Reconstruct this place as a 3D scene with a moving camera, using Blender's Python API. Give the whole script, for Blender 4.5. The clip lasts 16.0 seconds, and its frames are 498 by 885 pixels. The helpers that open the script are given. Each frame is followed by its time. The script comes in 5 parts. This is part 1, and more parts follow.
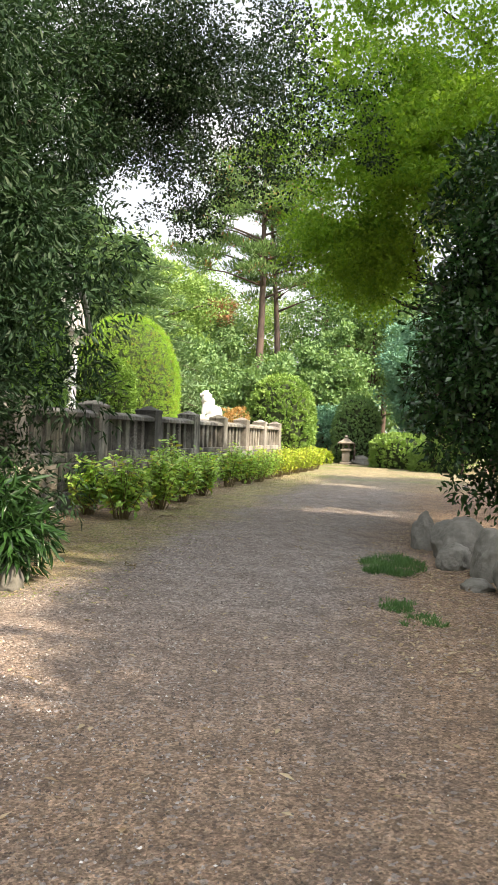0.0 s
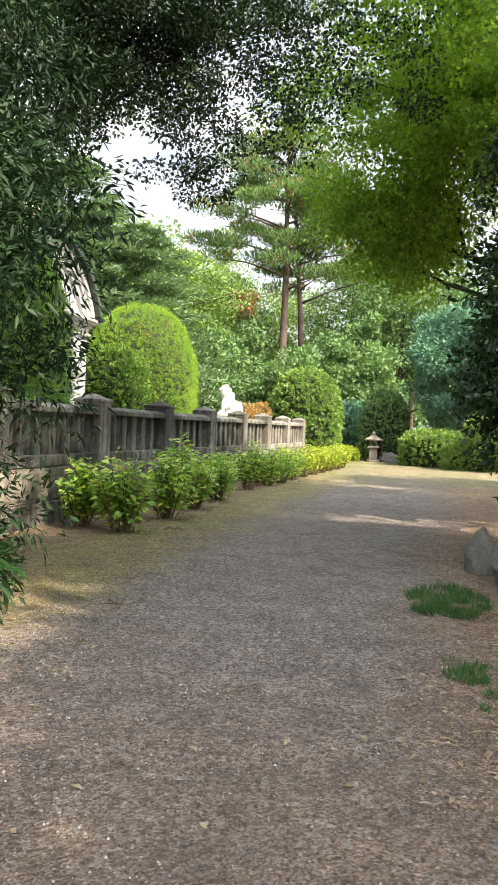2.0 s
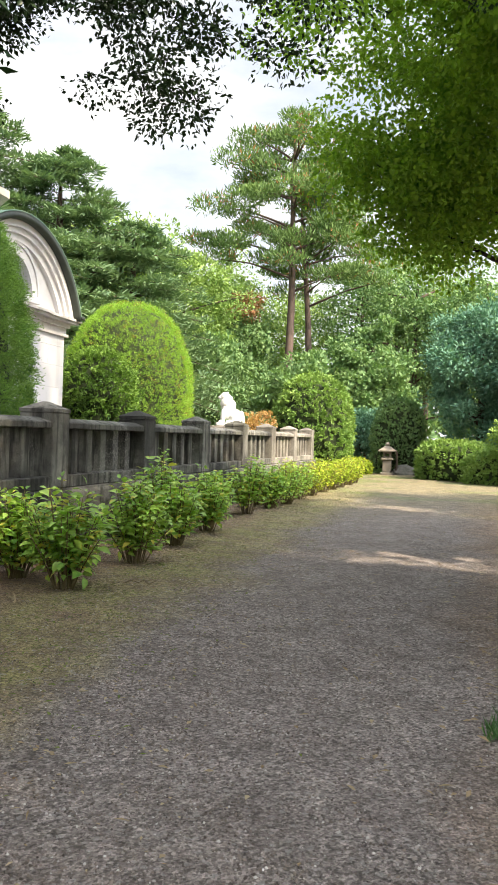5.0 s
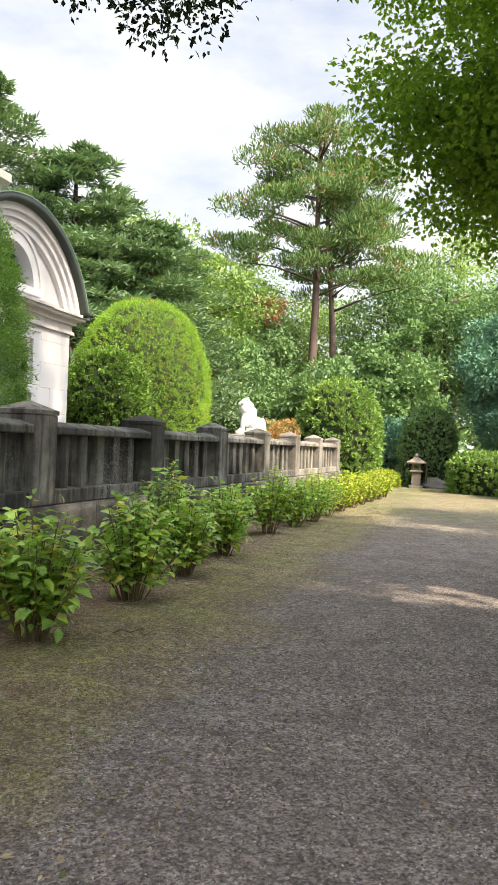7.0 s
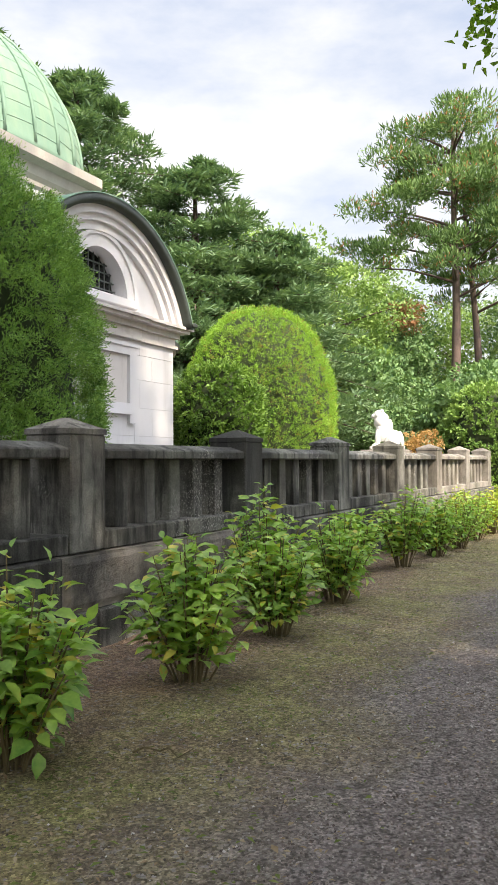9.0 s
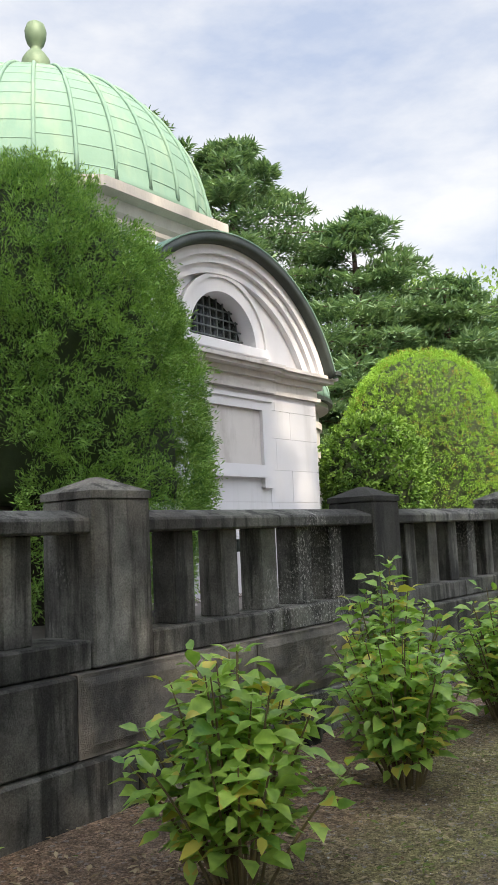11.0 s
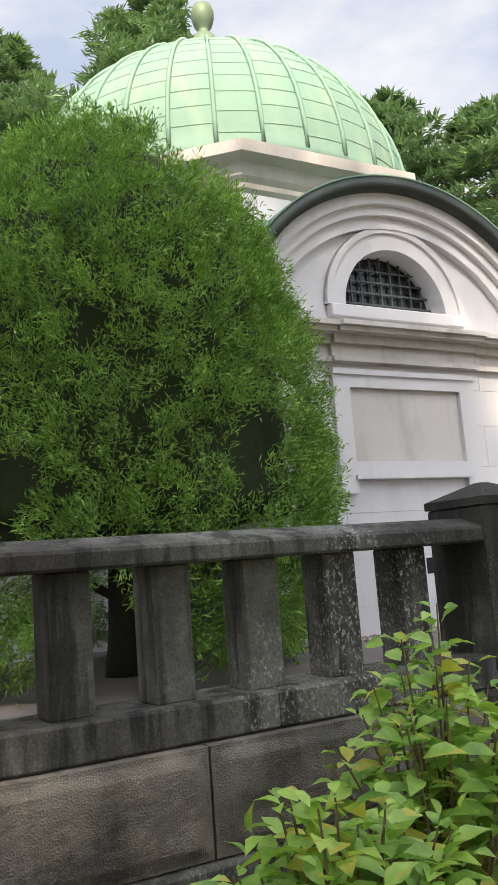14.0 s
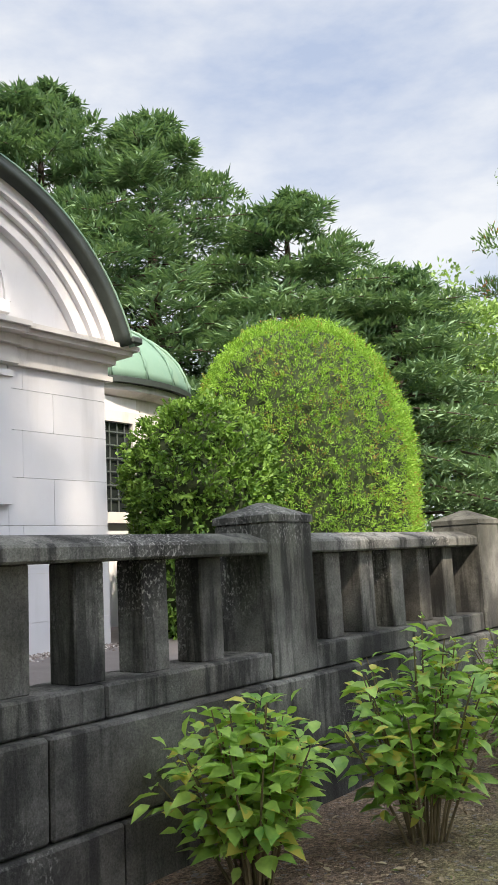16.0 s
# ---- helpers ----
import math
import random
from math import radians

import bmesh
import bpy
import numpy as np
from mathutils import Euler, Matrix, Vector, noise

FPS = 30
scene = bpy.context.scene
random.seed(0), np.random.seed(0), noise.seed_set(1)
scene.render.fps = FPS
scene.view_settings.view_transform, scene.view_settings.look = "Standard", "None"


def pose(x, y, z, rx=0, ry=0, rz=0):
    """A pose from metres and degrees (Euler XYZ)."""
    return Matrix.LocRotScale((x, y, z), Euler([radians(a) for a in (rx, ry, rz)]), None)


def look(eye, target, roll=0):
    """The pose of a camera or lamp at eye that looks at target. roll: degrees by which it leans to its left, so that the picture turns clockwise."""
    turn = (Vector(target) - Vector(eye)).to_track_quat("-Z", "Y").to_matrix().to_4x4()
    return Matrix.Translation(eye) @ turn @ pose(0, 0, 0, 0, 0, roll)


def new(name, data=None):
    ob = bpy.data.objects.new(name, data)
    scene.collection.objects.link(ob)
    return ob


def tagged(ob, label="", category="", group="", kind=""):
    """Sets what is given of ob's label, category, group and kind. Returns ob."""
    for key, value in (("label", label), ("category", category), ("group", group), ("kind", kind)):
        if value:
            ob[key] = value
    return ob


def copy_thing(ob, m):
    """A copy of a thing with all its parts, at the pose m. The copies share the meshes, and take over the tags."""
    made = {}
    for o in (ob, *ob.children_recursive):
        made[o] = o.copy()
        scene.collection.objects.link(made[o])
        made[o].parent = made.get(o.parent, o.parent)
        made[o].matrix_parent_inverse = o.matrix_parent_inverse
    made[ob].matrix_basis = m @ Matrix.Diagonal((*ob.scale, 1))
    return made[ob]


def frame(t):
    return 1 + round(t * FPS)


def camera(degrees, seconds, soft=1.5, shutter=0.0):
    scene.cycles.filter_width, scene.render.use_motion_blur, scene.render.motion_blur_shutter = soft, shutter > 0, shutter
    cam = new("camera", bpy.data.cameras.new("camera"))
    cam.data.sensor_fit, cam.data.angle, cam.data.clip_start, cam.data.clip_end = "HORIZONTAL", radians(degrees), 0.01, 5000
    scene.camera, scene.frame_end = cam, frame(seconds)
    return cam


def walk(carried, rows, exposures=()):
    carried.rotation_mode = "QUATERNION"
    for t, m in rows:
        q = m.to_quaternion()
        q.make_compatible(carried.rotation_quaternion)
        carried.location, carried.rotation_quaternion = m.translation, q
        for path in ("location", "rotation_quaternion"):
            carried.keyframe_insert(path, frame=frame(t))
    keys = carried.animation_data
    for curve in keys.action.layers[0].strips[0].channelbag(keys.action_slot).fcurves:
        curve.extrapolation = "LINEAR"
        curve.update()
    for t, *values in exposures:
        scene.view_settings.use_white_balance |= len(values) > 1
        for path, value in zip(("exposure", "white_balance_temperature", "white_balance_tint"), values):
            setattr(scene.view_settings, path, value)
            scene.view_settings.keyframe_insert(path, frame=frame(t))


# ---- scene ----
cam = camera(33.4, 16.0)
PATH = [
    (0, (0.066, 0.77, 1.318), (-0.346, 2.727, 1.295), 2.2),
    (0.5, (0.027, 1.186, 1.34), (-0.424, 3.134, 1.304), 2.8),
    (1, (-0.082, 1.624, 1.364), (-0.544, 3.57, 1.332), 2.6),
    (1.5, (-0.137, 2.015, 1.368), (-0.608, 3.958, 1.336), 2.5),
    (2, (-0.247, 2.475, 1.363), (-0.714, 4.42, 1.327), 2.1),
    (2.5, (-0.298, 2.918, 1.379), (-0.761, 4.863, 1.348), 1.4),
    (3, (-0.382, 3.388, 1.4), (-0.809, 5.342, 1.374), 1.4),
    (3.5, (-0.455, 3.861, 1.417), (-0.857, 5.82, 1.388), 1.3),
    (4, (-0.508, 4.244, 1.449), (-0.904, 6.204, 1.43), 1.6),
    (4.5, (-0.614, 4.712, 1.45), (-1.037, 6.667, 1.431), 1.6),
    (5, (-0.716, 5.179, 1.452), (-1.203, 7.119, 1.437), 1.8),
    (5.2, (-0.767, 5.317, 1.445), (-1.265, 7.253, 1.426), 2.0),
    (7.3, (-1.238, 7.246, 1.443), (-1.782, 9.171, 1.454), 2.2),
    (7.5, (-1.256, 7.476, 1.448), (-1.822, 9.394, 1.462), 1.7),
    (8, (-1.321, 8.021, 1.444), (-1.961, 9.916, 1.462), 1.0),
    (8.5, (-1.427, 8.575, 1.444), (-2.176, 10.429, 1.471), 0.4),
    (9, (-1.442, 9.109, 1.433), (-2.31, 10.911, 1.482), -0.4),
    (9.5, (-1.505, 9.637, 1.431), (-2.495, 11.373, 1.517), -1.2),
    (9.7, (-1.535, 9.857, 1.394), (-2.568, 11.565, 1.52), -1.8),
    (11.8, (-1.976, 11.948, 1.43), (-3.351, 13.384, 1.651), -2.6),
    (12, (-1.962, 12.139, 1.407), (-3.383, 13.529, 1.625), -2.9),
    (12.5, (-2.044, 12.6, 1.436), (-3.61, 13.817, 1.688), -3.0),
    (13, (-2.084, 13.084, 1.426), (-3.761, 14.131, 1.729), -3.3),
    (13.5, (-2.141, 13.548, 1.422), (-3.869, 14.506, 1.735), -4.1),
    (14, (-2.205, 14.078, 1.438), (-3.929, 15.048, 1.732), -4.4),
    (14.5, (-2.264, 14.617, 1.454), (-3.956, 15.645, 1.74), -3.3),
    (15, (-2.269, 15.163, 1.459), (-3.868, 16.326, 1.759), -2.8),
    (15.5, (-2.327, 15.762, 1.446), (-3.745, 17.133, 1.776), -1.4),
    (16, (-2.355, 16.296, 1.433), (-3.589, 17.844, 1.717), -2.9),
]
EXPOSURES = [(0.0, 1.33, 7400, 10), (1.5, 1.3, 7100, 8), (4.0, 1.25, 7150, 8), (7.5, 1.1, 7150, 10), (9.5, 1.0, 6850, 11), (12.0, 0.82, 6700, 10), (14.5, 0.92, 6950, 12), (16.0, 0.76, 6600, 10)]
walk(cam, [(t, look(eye, target, roll)) for t, eye, target, roll in PATH], EXPOSURES)

# ---- light ----
CLOUD, GLOW = 0.62, 2.6
SUN_AZ, SUN_EL = radians(118), radians(44)      # azimuth clockwise from +y, elevation
to_sun = Vector((math.sin(SUN_AZ) * math.cos(SUN_EL), math.cos(SUN_AZ) * math.cos(SUN_EL), math.sin(SUN_EL)))
sun = new("sun", bpy.data.lights.new("sun", "SUN"))
sun.data.energy, sun.data.angle, sun.data.color = 4.8, radians(0.9), (1.0, 0.88, 0.72)
sun.matrix_world = look((0, 0, 60), Vector((0, 0, 60)) - to_sun)

world = bpy.data.worlds.new("sky")
scene.world = world
world.use_nodes = True
wn, wl = world.node_tree.nodes, world.node_tree.links
wn.clear()
sky = wn.new("ShaderNodeTexSky")
sky.sky_type, sky.sun_disc = "NISHITA", False
sky.sun_elevation, sky.sun_rotation = SUN_EL, SUN_AZ
sky_bg = wn.new("ShaderNodeBackground")
sky_bg.inputs["Strength"].default_value = 0.11
wl.new(sky.outputs[0], sky_bg.inputs["Color"])
# thin bright cloud over most of the sky
wtc = wn.new("ShaderNodeTexCoord")
wmap = wn.new("ShaderNodeMapping")
wmap.inputs["Scale"].default_value = (1.0, 1.0, 2.6)
wl.new(wtc.outputs["Generated"], wmap.inputs["Vector"])
wno = wn.new("ShaderNodeTexNoise")
wno.inputs["Scale"].default_value, wno.inputs["Detail"].default_value, wno.inputs["Roughness"].default_value = 2.6, 8.0, 0.58
wl.new(wmap.outputs[0], wno.inputs["Vector"])
wr = wn.new("ShaderNodeValToRGB")
wr.color_ramp.elements[0].position, wr.color_ramp.elements[0].color = 0.36, (0.52, 0.61, 0.80, 1)
wr.color_ramp.elements[1].position, wr.color_ramp.elements[1].color = 0.62, (0.97, 0.985, 1.0, 1)
wl.new(wno.outputs["Fac"], wr.inputs["Fac"])
cloud_bg = wn.new("ShaderNodeBackground")
wl.new(wr.outputs["Color"], cloud_bg.inputs["Color"])
# the cloud veil glows round the hidden sun
wdot = wn.new("ShaderNodeVectorMath")
wdot.operation = "DOT_PRODUCT"
wdot.inputs[1].default_value = to_sun
wl.new(wtc.outputs["Generated"], wdot.inputs[0])
wmax = wn.new("ShaderNodeMath")
wmax.operation = "MAXIMUM"
wmax.inputs[1].default_value = 0.0
wl.new(wdot.outputs["Value"], wmax.inputs[0])
wpow = wn.new("ShaderNodeMath")
wpow.operation = "POWER"
wpow.inputs[1].default_value = 3.0
wl.new(wmax.outputs[0], wpow.inputs[0])
wglow = wn.new("ShaderNodeMath")
wglow.operation = "MULTIPLY_ADD"
wglow.inputs[1].default_value, wglow.inputs[2].default_value = GLOW, CLOUD
wl.new(wpow.outputs[0], wglow.inputs[0])
wl.new(wglow.outputs[0], cloud_bg.inputs["Strength"])
wmix = wn.new("ShaderNodeMixShader")
wmix.inputs["Fac"].default_value = 0.85
wl.new(sky_bg.outputs[0], wmix.inputs[1]), wl.new(cloud_bg.outputs[0], wmix.inputs[2])
wout = wn.new("ShaderNodeOutputWorld")
wl.new(wmix.outputs[0], wout.inputs["Surface"])


# ---- materials ----
class Nodes:
    """A small builder for node materials; every texture runs in world metres."""

    def __init__(self, name):
        self.mat = bpy.data.materials.new(name)
        self.mat.use_nodes = True
        self.nt = self.mat.node_tree
        self.bsdf = self.nt.nodes["Principled BSDF"]
        self.out = self.nt.nodes["Material Output"]
        self.geo = self.nt.nodes.new("ShaderNodeNewGeometry")

    def add(self, kind):
        return self.nt.nodes.new(kind)

    def link(self, a, b):
        self.nt.links.new(a, b)

    def coords(self, sx=1.0, sy=1.0, sz=1.0):
        m = self.add("ShaderNodeMapping")
        m.inputs["Scale"].default_value = (sx, sy, sz)
        self.link(self.geo.outputs["Position"], m.inputs["Vector"])
        return m.outputs[0]

    def noise(self, scale, detail=4.0, rough=0.55, stretch=(1, 1, 1)):
        n = self.add("ShaderNodeTexNoise")
        n.inputs["Scale"].default_value, n.inputs["Detail"].default_value, n.inputs["Roughness"].default_value = scale, detail, rough
        self.link(self.coords(*stretch), n.inputs["Vector"])
        return n.outputs["Fac"]

    def voronoi(self, scale, out="Distance"):
        n = self.add("ShaderNodeTexVoronoi")
        n.inputs["Scale"].default_value = scale
        self.link(self.coords(), n.inputs["Vector"])
        return n.outputs[out]

    def ramp(self, fac, *stops):
        r = self.add("ShaderNodeValToRGB")
        els = r.color_ramp.elements
        while len(els) < len(stops):
            els.new(0.5)
        for e, (p, c) in zip(els, stops):
            e.position = p
            e.color = (c, c, c, 1) if isinstance(c, (int, float)) else (*c, 1)
        self.link(fac, r.inputs["Fac"])
        return r.outputs["Color"]

    def mix(self, fac, a, b, mode="MIX"):
        m = self.add("ShaderNodeMix")
        m.data_type, m.blend_type = "RGBA", mode
        for v, s in ((fac, m.inputs["Factor"]), (a, m.inputs[6]), (b, m.inputs[7])):
            if isinstance(v, (int, float)):
                s.default_value = v
            elif isinstance(v, tuple):
                s.default_value = (*v, 1)
            else:
                self.link(v, s)
        return m.outputs[2]

    def math(self, op, a, b=0.0):
        m = self.add("ShaderNodeMath")
        m.operation = op
        for v, s in ((a, m.inputs[0]), (b, m.inputs[1])):
            if isinstance(v, (int, float)):
                s.default_value = v
            else:
                self.link(v, s)
        return m.outputs[0]

    def bump(self, height, strength, dist):
        b = self.add("ShaderNodeBump")
        b.inputs["Strength"].default_value, b.inputs["Distance"].default_value = strength, dist
        self.link(height, b.inputs["Height"])
        self.link(b.outputs[0], self.bsdf.inputs["Normal"])

    def done(self, colour, rough=0.8, metal=0.0, spec=0.5):
        for v, k in ((colour, "Base Color"), (rough, "Roughness"), (metal, "Metallic"), (spec, "Specular IOR Level")):
            if isinstance(v, (int, float)):
                self.bsdf.inputs[k].default_value = v
            elif isinstance(v, tuple):
                self.bsdf.inputs[k].default_value = (*v, 1)
            else:
                self.link(v, self.bsdf.inputs[k])
        return self.mat


def leaf_material(name, dark, light, dry=None, dry_share=0.0, rough=0.5, through_share=0.35, patch=0.8, spec=0.18):
    """Leaves: colour varies leaf by leaf and in drifts over the crown; thin, so light passes."""
    n = Nodes(name)
    rnd = n.geo.outputs["Random Per Island"]
    drift = n.noise(patch, 3.0)
    fine = n.noise(patch * 7.0, 2.0)
    f = n.math("ADD", n.math("MULTIPLY", rnd, 0.42), n.math("MULTIPLY", n.math("SUBTRACT", drift, 0.36), 0.9))
    f = n.math("ADD", f, n.math("MULTIPLY", n.math("SUBTRACT", fine, 0.36), 0.75))
    col = n.ramp(f, (0.0, dark), (0.95, light))
    if dry:
        spot = n.math("GREATER_THAN", n.math("ADD", n.math("MULTIPLY", rnd, 0.5), n.noise(patch * 2.3, 2.0)), 1.02 - dry_share)
        col = n.mix(spot, col, dry)
    n.done(col, rough, 0.0, spec)
    tr = n.add("ShaderNodeBsdfTranslucent")
    n.link(n.mix(1.0, col, (1.0, 1.1, 0.55), "MULTIPLY"), tr.inputs["Color"])
    mx = n.add("ShaderNodeMixShader")
    mx.inputs["Fac"].default_value = through_share
    n.link(n.bsdf.outputs[0], mx.inputs[1]), n.link(tr.outputs[0], mx.inputs[2])
    n.link(mx.outputs[0], n.out.inputs["Surface"])
    return n.mat


def stone_material(name, dark, mid, lichen=0.5, streak=1.0):
    """Weathered fence stone: mottled grey, black water streaks, green film, pale lichen flecks."""
    n = Nodes(name)
    base = n.mix(n.ramp(n.noise(1.9, 7.0, 0.65), (0.32, 0.0), (0.68, 1.0)), dark, mid)
    base = n.mix(n.math("MULTIPLY", n.ramp(n.noise(0.9, 4.0), (0.46, 0.0), (0.66, 1.0)), 0.6), base, (0.15, 0.155, 0.115))
    base = n.mix(n.math("MULTIPLY", n.ramp(n.noise(1.4, 3.0, 0.5, (1, 1, 0.5)), (0.5, 0.0), (0.66, 1.0)), 0.4), base, (0.17, 0.14, 0.115))
    base = n.mix(n.math("MULTIPLY", n.ramp(n.noise(7.0, 5.0, 0.65, (1, 1, 0.10)), (0.48, 0.0), (0.60, 1.0)), 0.8 * streak), base, (0.022, 0.021, 0.020))
    base = n.mix(n.math("MULTIPLY", n.ramp(n.noise(0.55, 5.0, 0.62), (0.44, 0.0), (0.60, 1.0)), 0.8 * streak), base, (0.026, 0.025, 0.024))
    fleck = n.math("MULTIPLY", n.ramp(n.noise(58.0, 6.0, 0.75, (1, 1, 0.7)), (0.53, 0.0), (0.61, 1.0)), n.ramp(n.noise(0.75, 4.0, 0.6), (0.53, 0.0), (0.62, 1.0)))
    base = n.mix(n.math("MULTIPLY", fleck, lichen), base, (0.55, 0.53, 0.49))
    base = n.mix(0.6, base, n.ramp(n.noise(85.0, 6.0, 0.8), (0.36, 0.25), (0.64, 1.35)), "MULTIPLY")
    n.bump(n.math("ADD", n.noise(120.0, 3.0, 0.7), n.math("MULTIPLY", n.noise(9.0, 5.0, 0.65), 1.6)), 0.6, 0.006)
    return n.done(base, 0.86, 0.0, 0.3)


M = {}
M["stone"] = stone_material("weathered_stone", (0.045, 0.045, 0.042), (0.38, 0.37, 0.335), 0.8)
# paler copy of the fence stone: the far bays' sunlight is in its colour
M["stone_pale"] = stone_material("sun_tinted_stone", (0.18, 0.16, 0.15), (0.46, 0.43, 0.38), 0.6, 0.4)


def rough_stone():
    n = Nodes("rock_faced_stone")
    base = n.mix(n.ramp(n.noise(2.0, 6.0, 0.65), (0.35, 0.0), (0.65, 1.0)), (0.085, 0.08, 0.075), (0.36, 0.315, 0.265))
    base = n.mix(n.math("MULTIPLY", n.ramp(n.noise(5.0, 4.0, 0.6, (1, 1, 0.15)), (0.5, 0.0), (0.7, 1.0)), 0.5), base, (0.04, 0.037, 0.034))
    n.bump(n.math("ADD", n.noise(70.0, 6.0, 0.75), n.voronoi(130.0)), 0.8, 0.008)
    return n.done(base, 0.9, 0.0, 0.3)


M["rock_face"] = rough_stone()


def white_stone():
    n = Nodes("white_stone")
    base = n.mix(n.noise(0.9, 5.0, 0.6), (0.58, 0.57, 0.59), (0.71, 0.695, 0.70))
    base = n.mix(n.math("MULTIPLY", n.ramp(n.noise(3.0, 5.0, 0.6, (1, 1, 0.12)), (0.55, 0.0), (0.75, 1.0)), 0.28), base, (0.30, 0.28, 0.26))
    base = n.mix(n.math("MULTIPLY", n.ramp(n.noise(1.6, 4.0), (0.55, 0.0), (0.8, 1.0)), 0.15), base, (0.42, 0.40, 0.36))
    n.bump(n.noise(60.0, 4.0), 0.2, 0.004)
    return n.done(base, 0.75, 0.0, 0.35)


M["white"] = white_stone()


def mould_stone():
    n = Nodes("soiled_white_stone")
    base = n.mix(n.noise(1.3, 5.0, 0.6), (0.48, 0.45, 0.425), (0.64, 0.61, 0.585))
    base = n.mix(n.math("MULTIPLY", n.ramp(n.noise(2.2, 6.0, 0.65, (1, 1, 0.3)), (0.5, 0.0), (0.68, 1.0)), 0.5), base, (0.22, 0.19, 0.16))
    n.bump(n.noise(50.0, 4.0), 0.25, 0.004)
    return n.done(base, 0.8, 0.0, 0.3)


M["mould"] = mould_stone()


def copper():
    n = Nodes("green_copper")
    base = n.mix(n.noise(1.4, 5.0, 0.6), (0.125, 0.22, 0.165), (0.20, 0.30, 0.235))
    base = n.mix(n.math("MULTIPLY", n.ramp(n.noise(2.5, 5.0, 0.6, (1, 1, 0.2)), (0.5, 0.0), (0.72, 1.0)), 0.4), base, (0.30, 0.36, 0.24))
    base = n.mix(n.math("MULTIPLY", n.ramp(n.noise(8.0, 4.0), (0.55, 0.0), (0.75, 1.0)), 0.3), base, (0.13, 0.25, 0.20))
    n.bump(n.noise(14.0, 3.0), 0.25, 0.01)
    return n.done(base, 0.78, 0.0, 0.25)


M["copper"] = copper()


def plain(name, a, b, scale=4.0, rough=0.8, metal=0.0, bump=0.3, stretch=(1, 1, 1), spec=0.4):
    n = Nodes(name)
    base = n.mix(n.noise(scale, 5.0, 0.62, stretch), a, b)
    base = n.mix(0.35, base, n.mix(n.noise(scale * 14, 3.0), (0.55, 0.55, 0.55), (1.0, 1.0, 1.0)), "MULTIPLY")
    n.bump(n.noise(scale * 6, 4.0, 0.6, stretch), bump, 0.01)
    return n.done(base, rough, metal, spec)


M["old_copper"] = plain("olive_copper", (0.09, 0.14, 0.08), (0.19, 0.25, 0.15), 5.0, 0.55, 0.15)
M["stained"] = plain("stained_cornice_stone", (0.30, 0.27, 0.24), (0.56, 0.52, 0.48), 2.5, 0.8, 0.0, 0.4, (1, 1, 0.3))
M["dark_copper"] = plain("blackened_copper_edge", (0.022, 0.026, 0.024), (0.07, 0.085, 0.075), 3.0, 0.5, 0.3)
M["iron"] = plain("grey_iron", (0.05, 0.06, 0.06), (0.13, 0.15, 0.145), 9.0, 0.6, 0.2)
M["bark"] = plain("brown_bark", (0.045, 0.032, 0.025), (0.14, 0.10, 0.08), 6.0, 0.9, 0.0, 0.9, (1, 1, 0.25))
M["pine_bark"] = plain("red_pine_bark", (0.06, 0.045, 0.038), (0.18, 0.125, 0.105), 5.0, 0.9, 0.0, 0.9, (1, 1, 0.3))
M["dark_bark"] = plain("dark_mossy_bark", (0.02, 0.018, 0.014), (0.06, 0.05, 0.036), 6.0, 0.9, 0.0, 0.9, (1, 1, 0.3))
M["stem"] = plain("woody_stem", (0.10, 0.075, 0.04), (0.26, 0.20, 0.10), 20.0, 0.8)
# bush cores: near-black green that paints the shade between the leaves
M["twig"] = plain("dark_core_shade", (0.012, 0.020, 0.008), (0.045, 0.065, 0.022), 8.0, 0.95)
M["boulder"] = plain("grey_boulder", (0.05, 0.048, 0.042), (0.30, 0.29, 0.26), 7.0, 0.88, 0.0, 0.9)
M["lantern"] = plain("old_lantern_stone", (0.16, 0.135, 0.11), (0.36, 0.31, 0.26), 6.0, 0.9, 0.0, 0.7)
M["marble"] = plain("white_marble", (0.66, 0.66, 0.64), (0.86, 0.86, 0.84), 3.0, 0.6, 0.0, 0.3)
def pebble_material():
    n = Nodes("gravel_stone")
    col = n.ramp(n.geo.outputs["Random Per Island"], (0.0, (0.07, 0.055, 0.047)), (0.55, (0.26, 0.21, 0.18)), (0.9, (0.40, 0.36, 0.34)), (1.0, (0.66, 0.63, 0.60)))
    return n.done(col, 0.85, 0.0, 0.3)


M["pebble"] = pebble_material()
M["dry_leaf"] = leaf_material("fallen_leaves", (0.20, 0.12, 0.06), (0.62, 0.52, 0.36), None, 0, 0.7, 0.1, 3.0)
M["moss"] = leaf_material("moss_sprigs", (0.09, 0.13, 0.03), (0.26, 0.30, 0.09), None, 0, 0.7, 0.2, 2.0)
M["grass"] = leaf_material("grass_blades", (0.05, 0.13, 0.045), (0.16, 0.29, 0.11), None, 0, 0.5, 0.3, 2.0)
M["hydrangea"] = leaf_material("hydrangea_leaves", (0.10, 0.265, 0.05), (0.62, 0.82, 0.19), (0.62, 0.56, 0.12), 0.05, 0.30, 0.35, 3.0, 0.5)
M["yew"] = leaf_material("yew_needles", (0.055, 0.15, 0.042), (0.42, 0.65, 0.15), None, 0, 0.5, 0.25, 2.6)
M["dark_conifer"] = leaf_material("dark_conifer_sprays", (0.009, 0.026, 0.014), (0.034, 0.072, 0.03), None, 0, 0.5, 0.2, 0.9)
M["hedge"] = leaf_material("bright_hedge_sprays", (0.15, 0.32, 0.045), (0.4, 0.6, 0.1), (0.36, 0.24, 0.08), 0.02, 0.5, 0.35, 1.1)
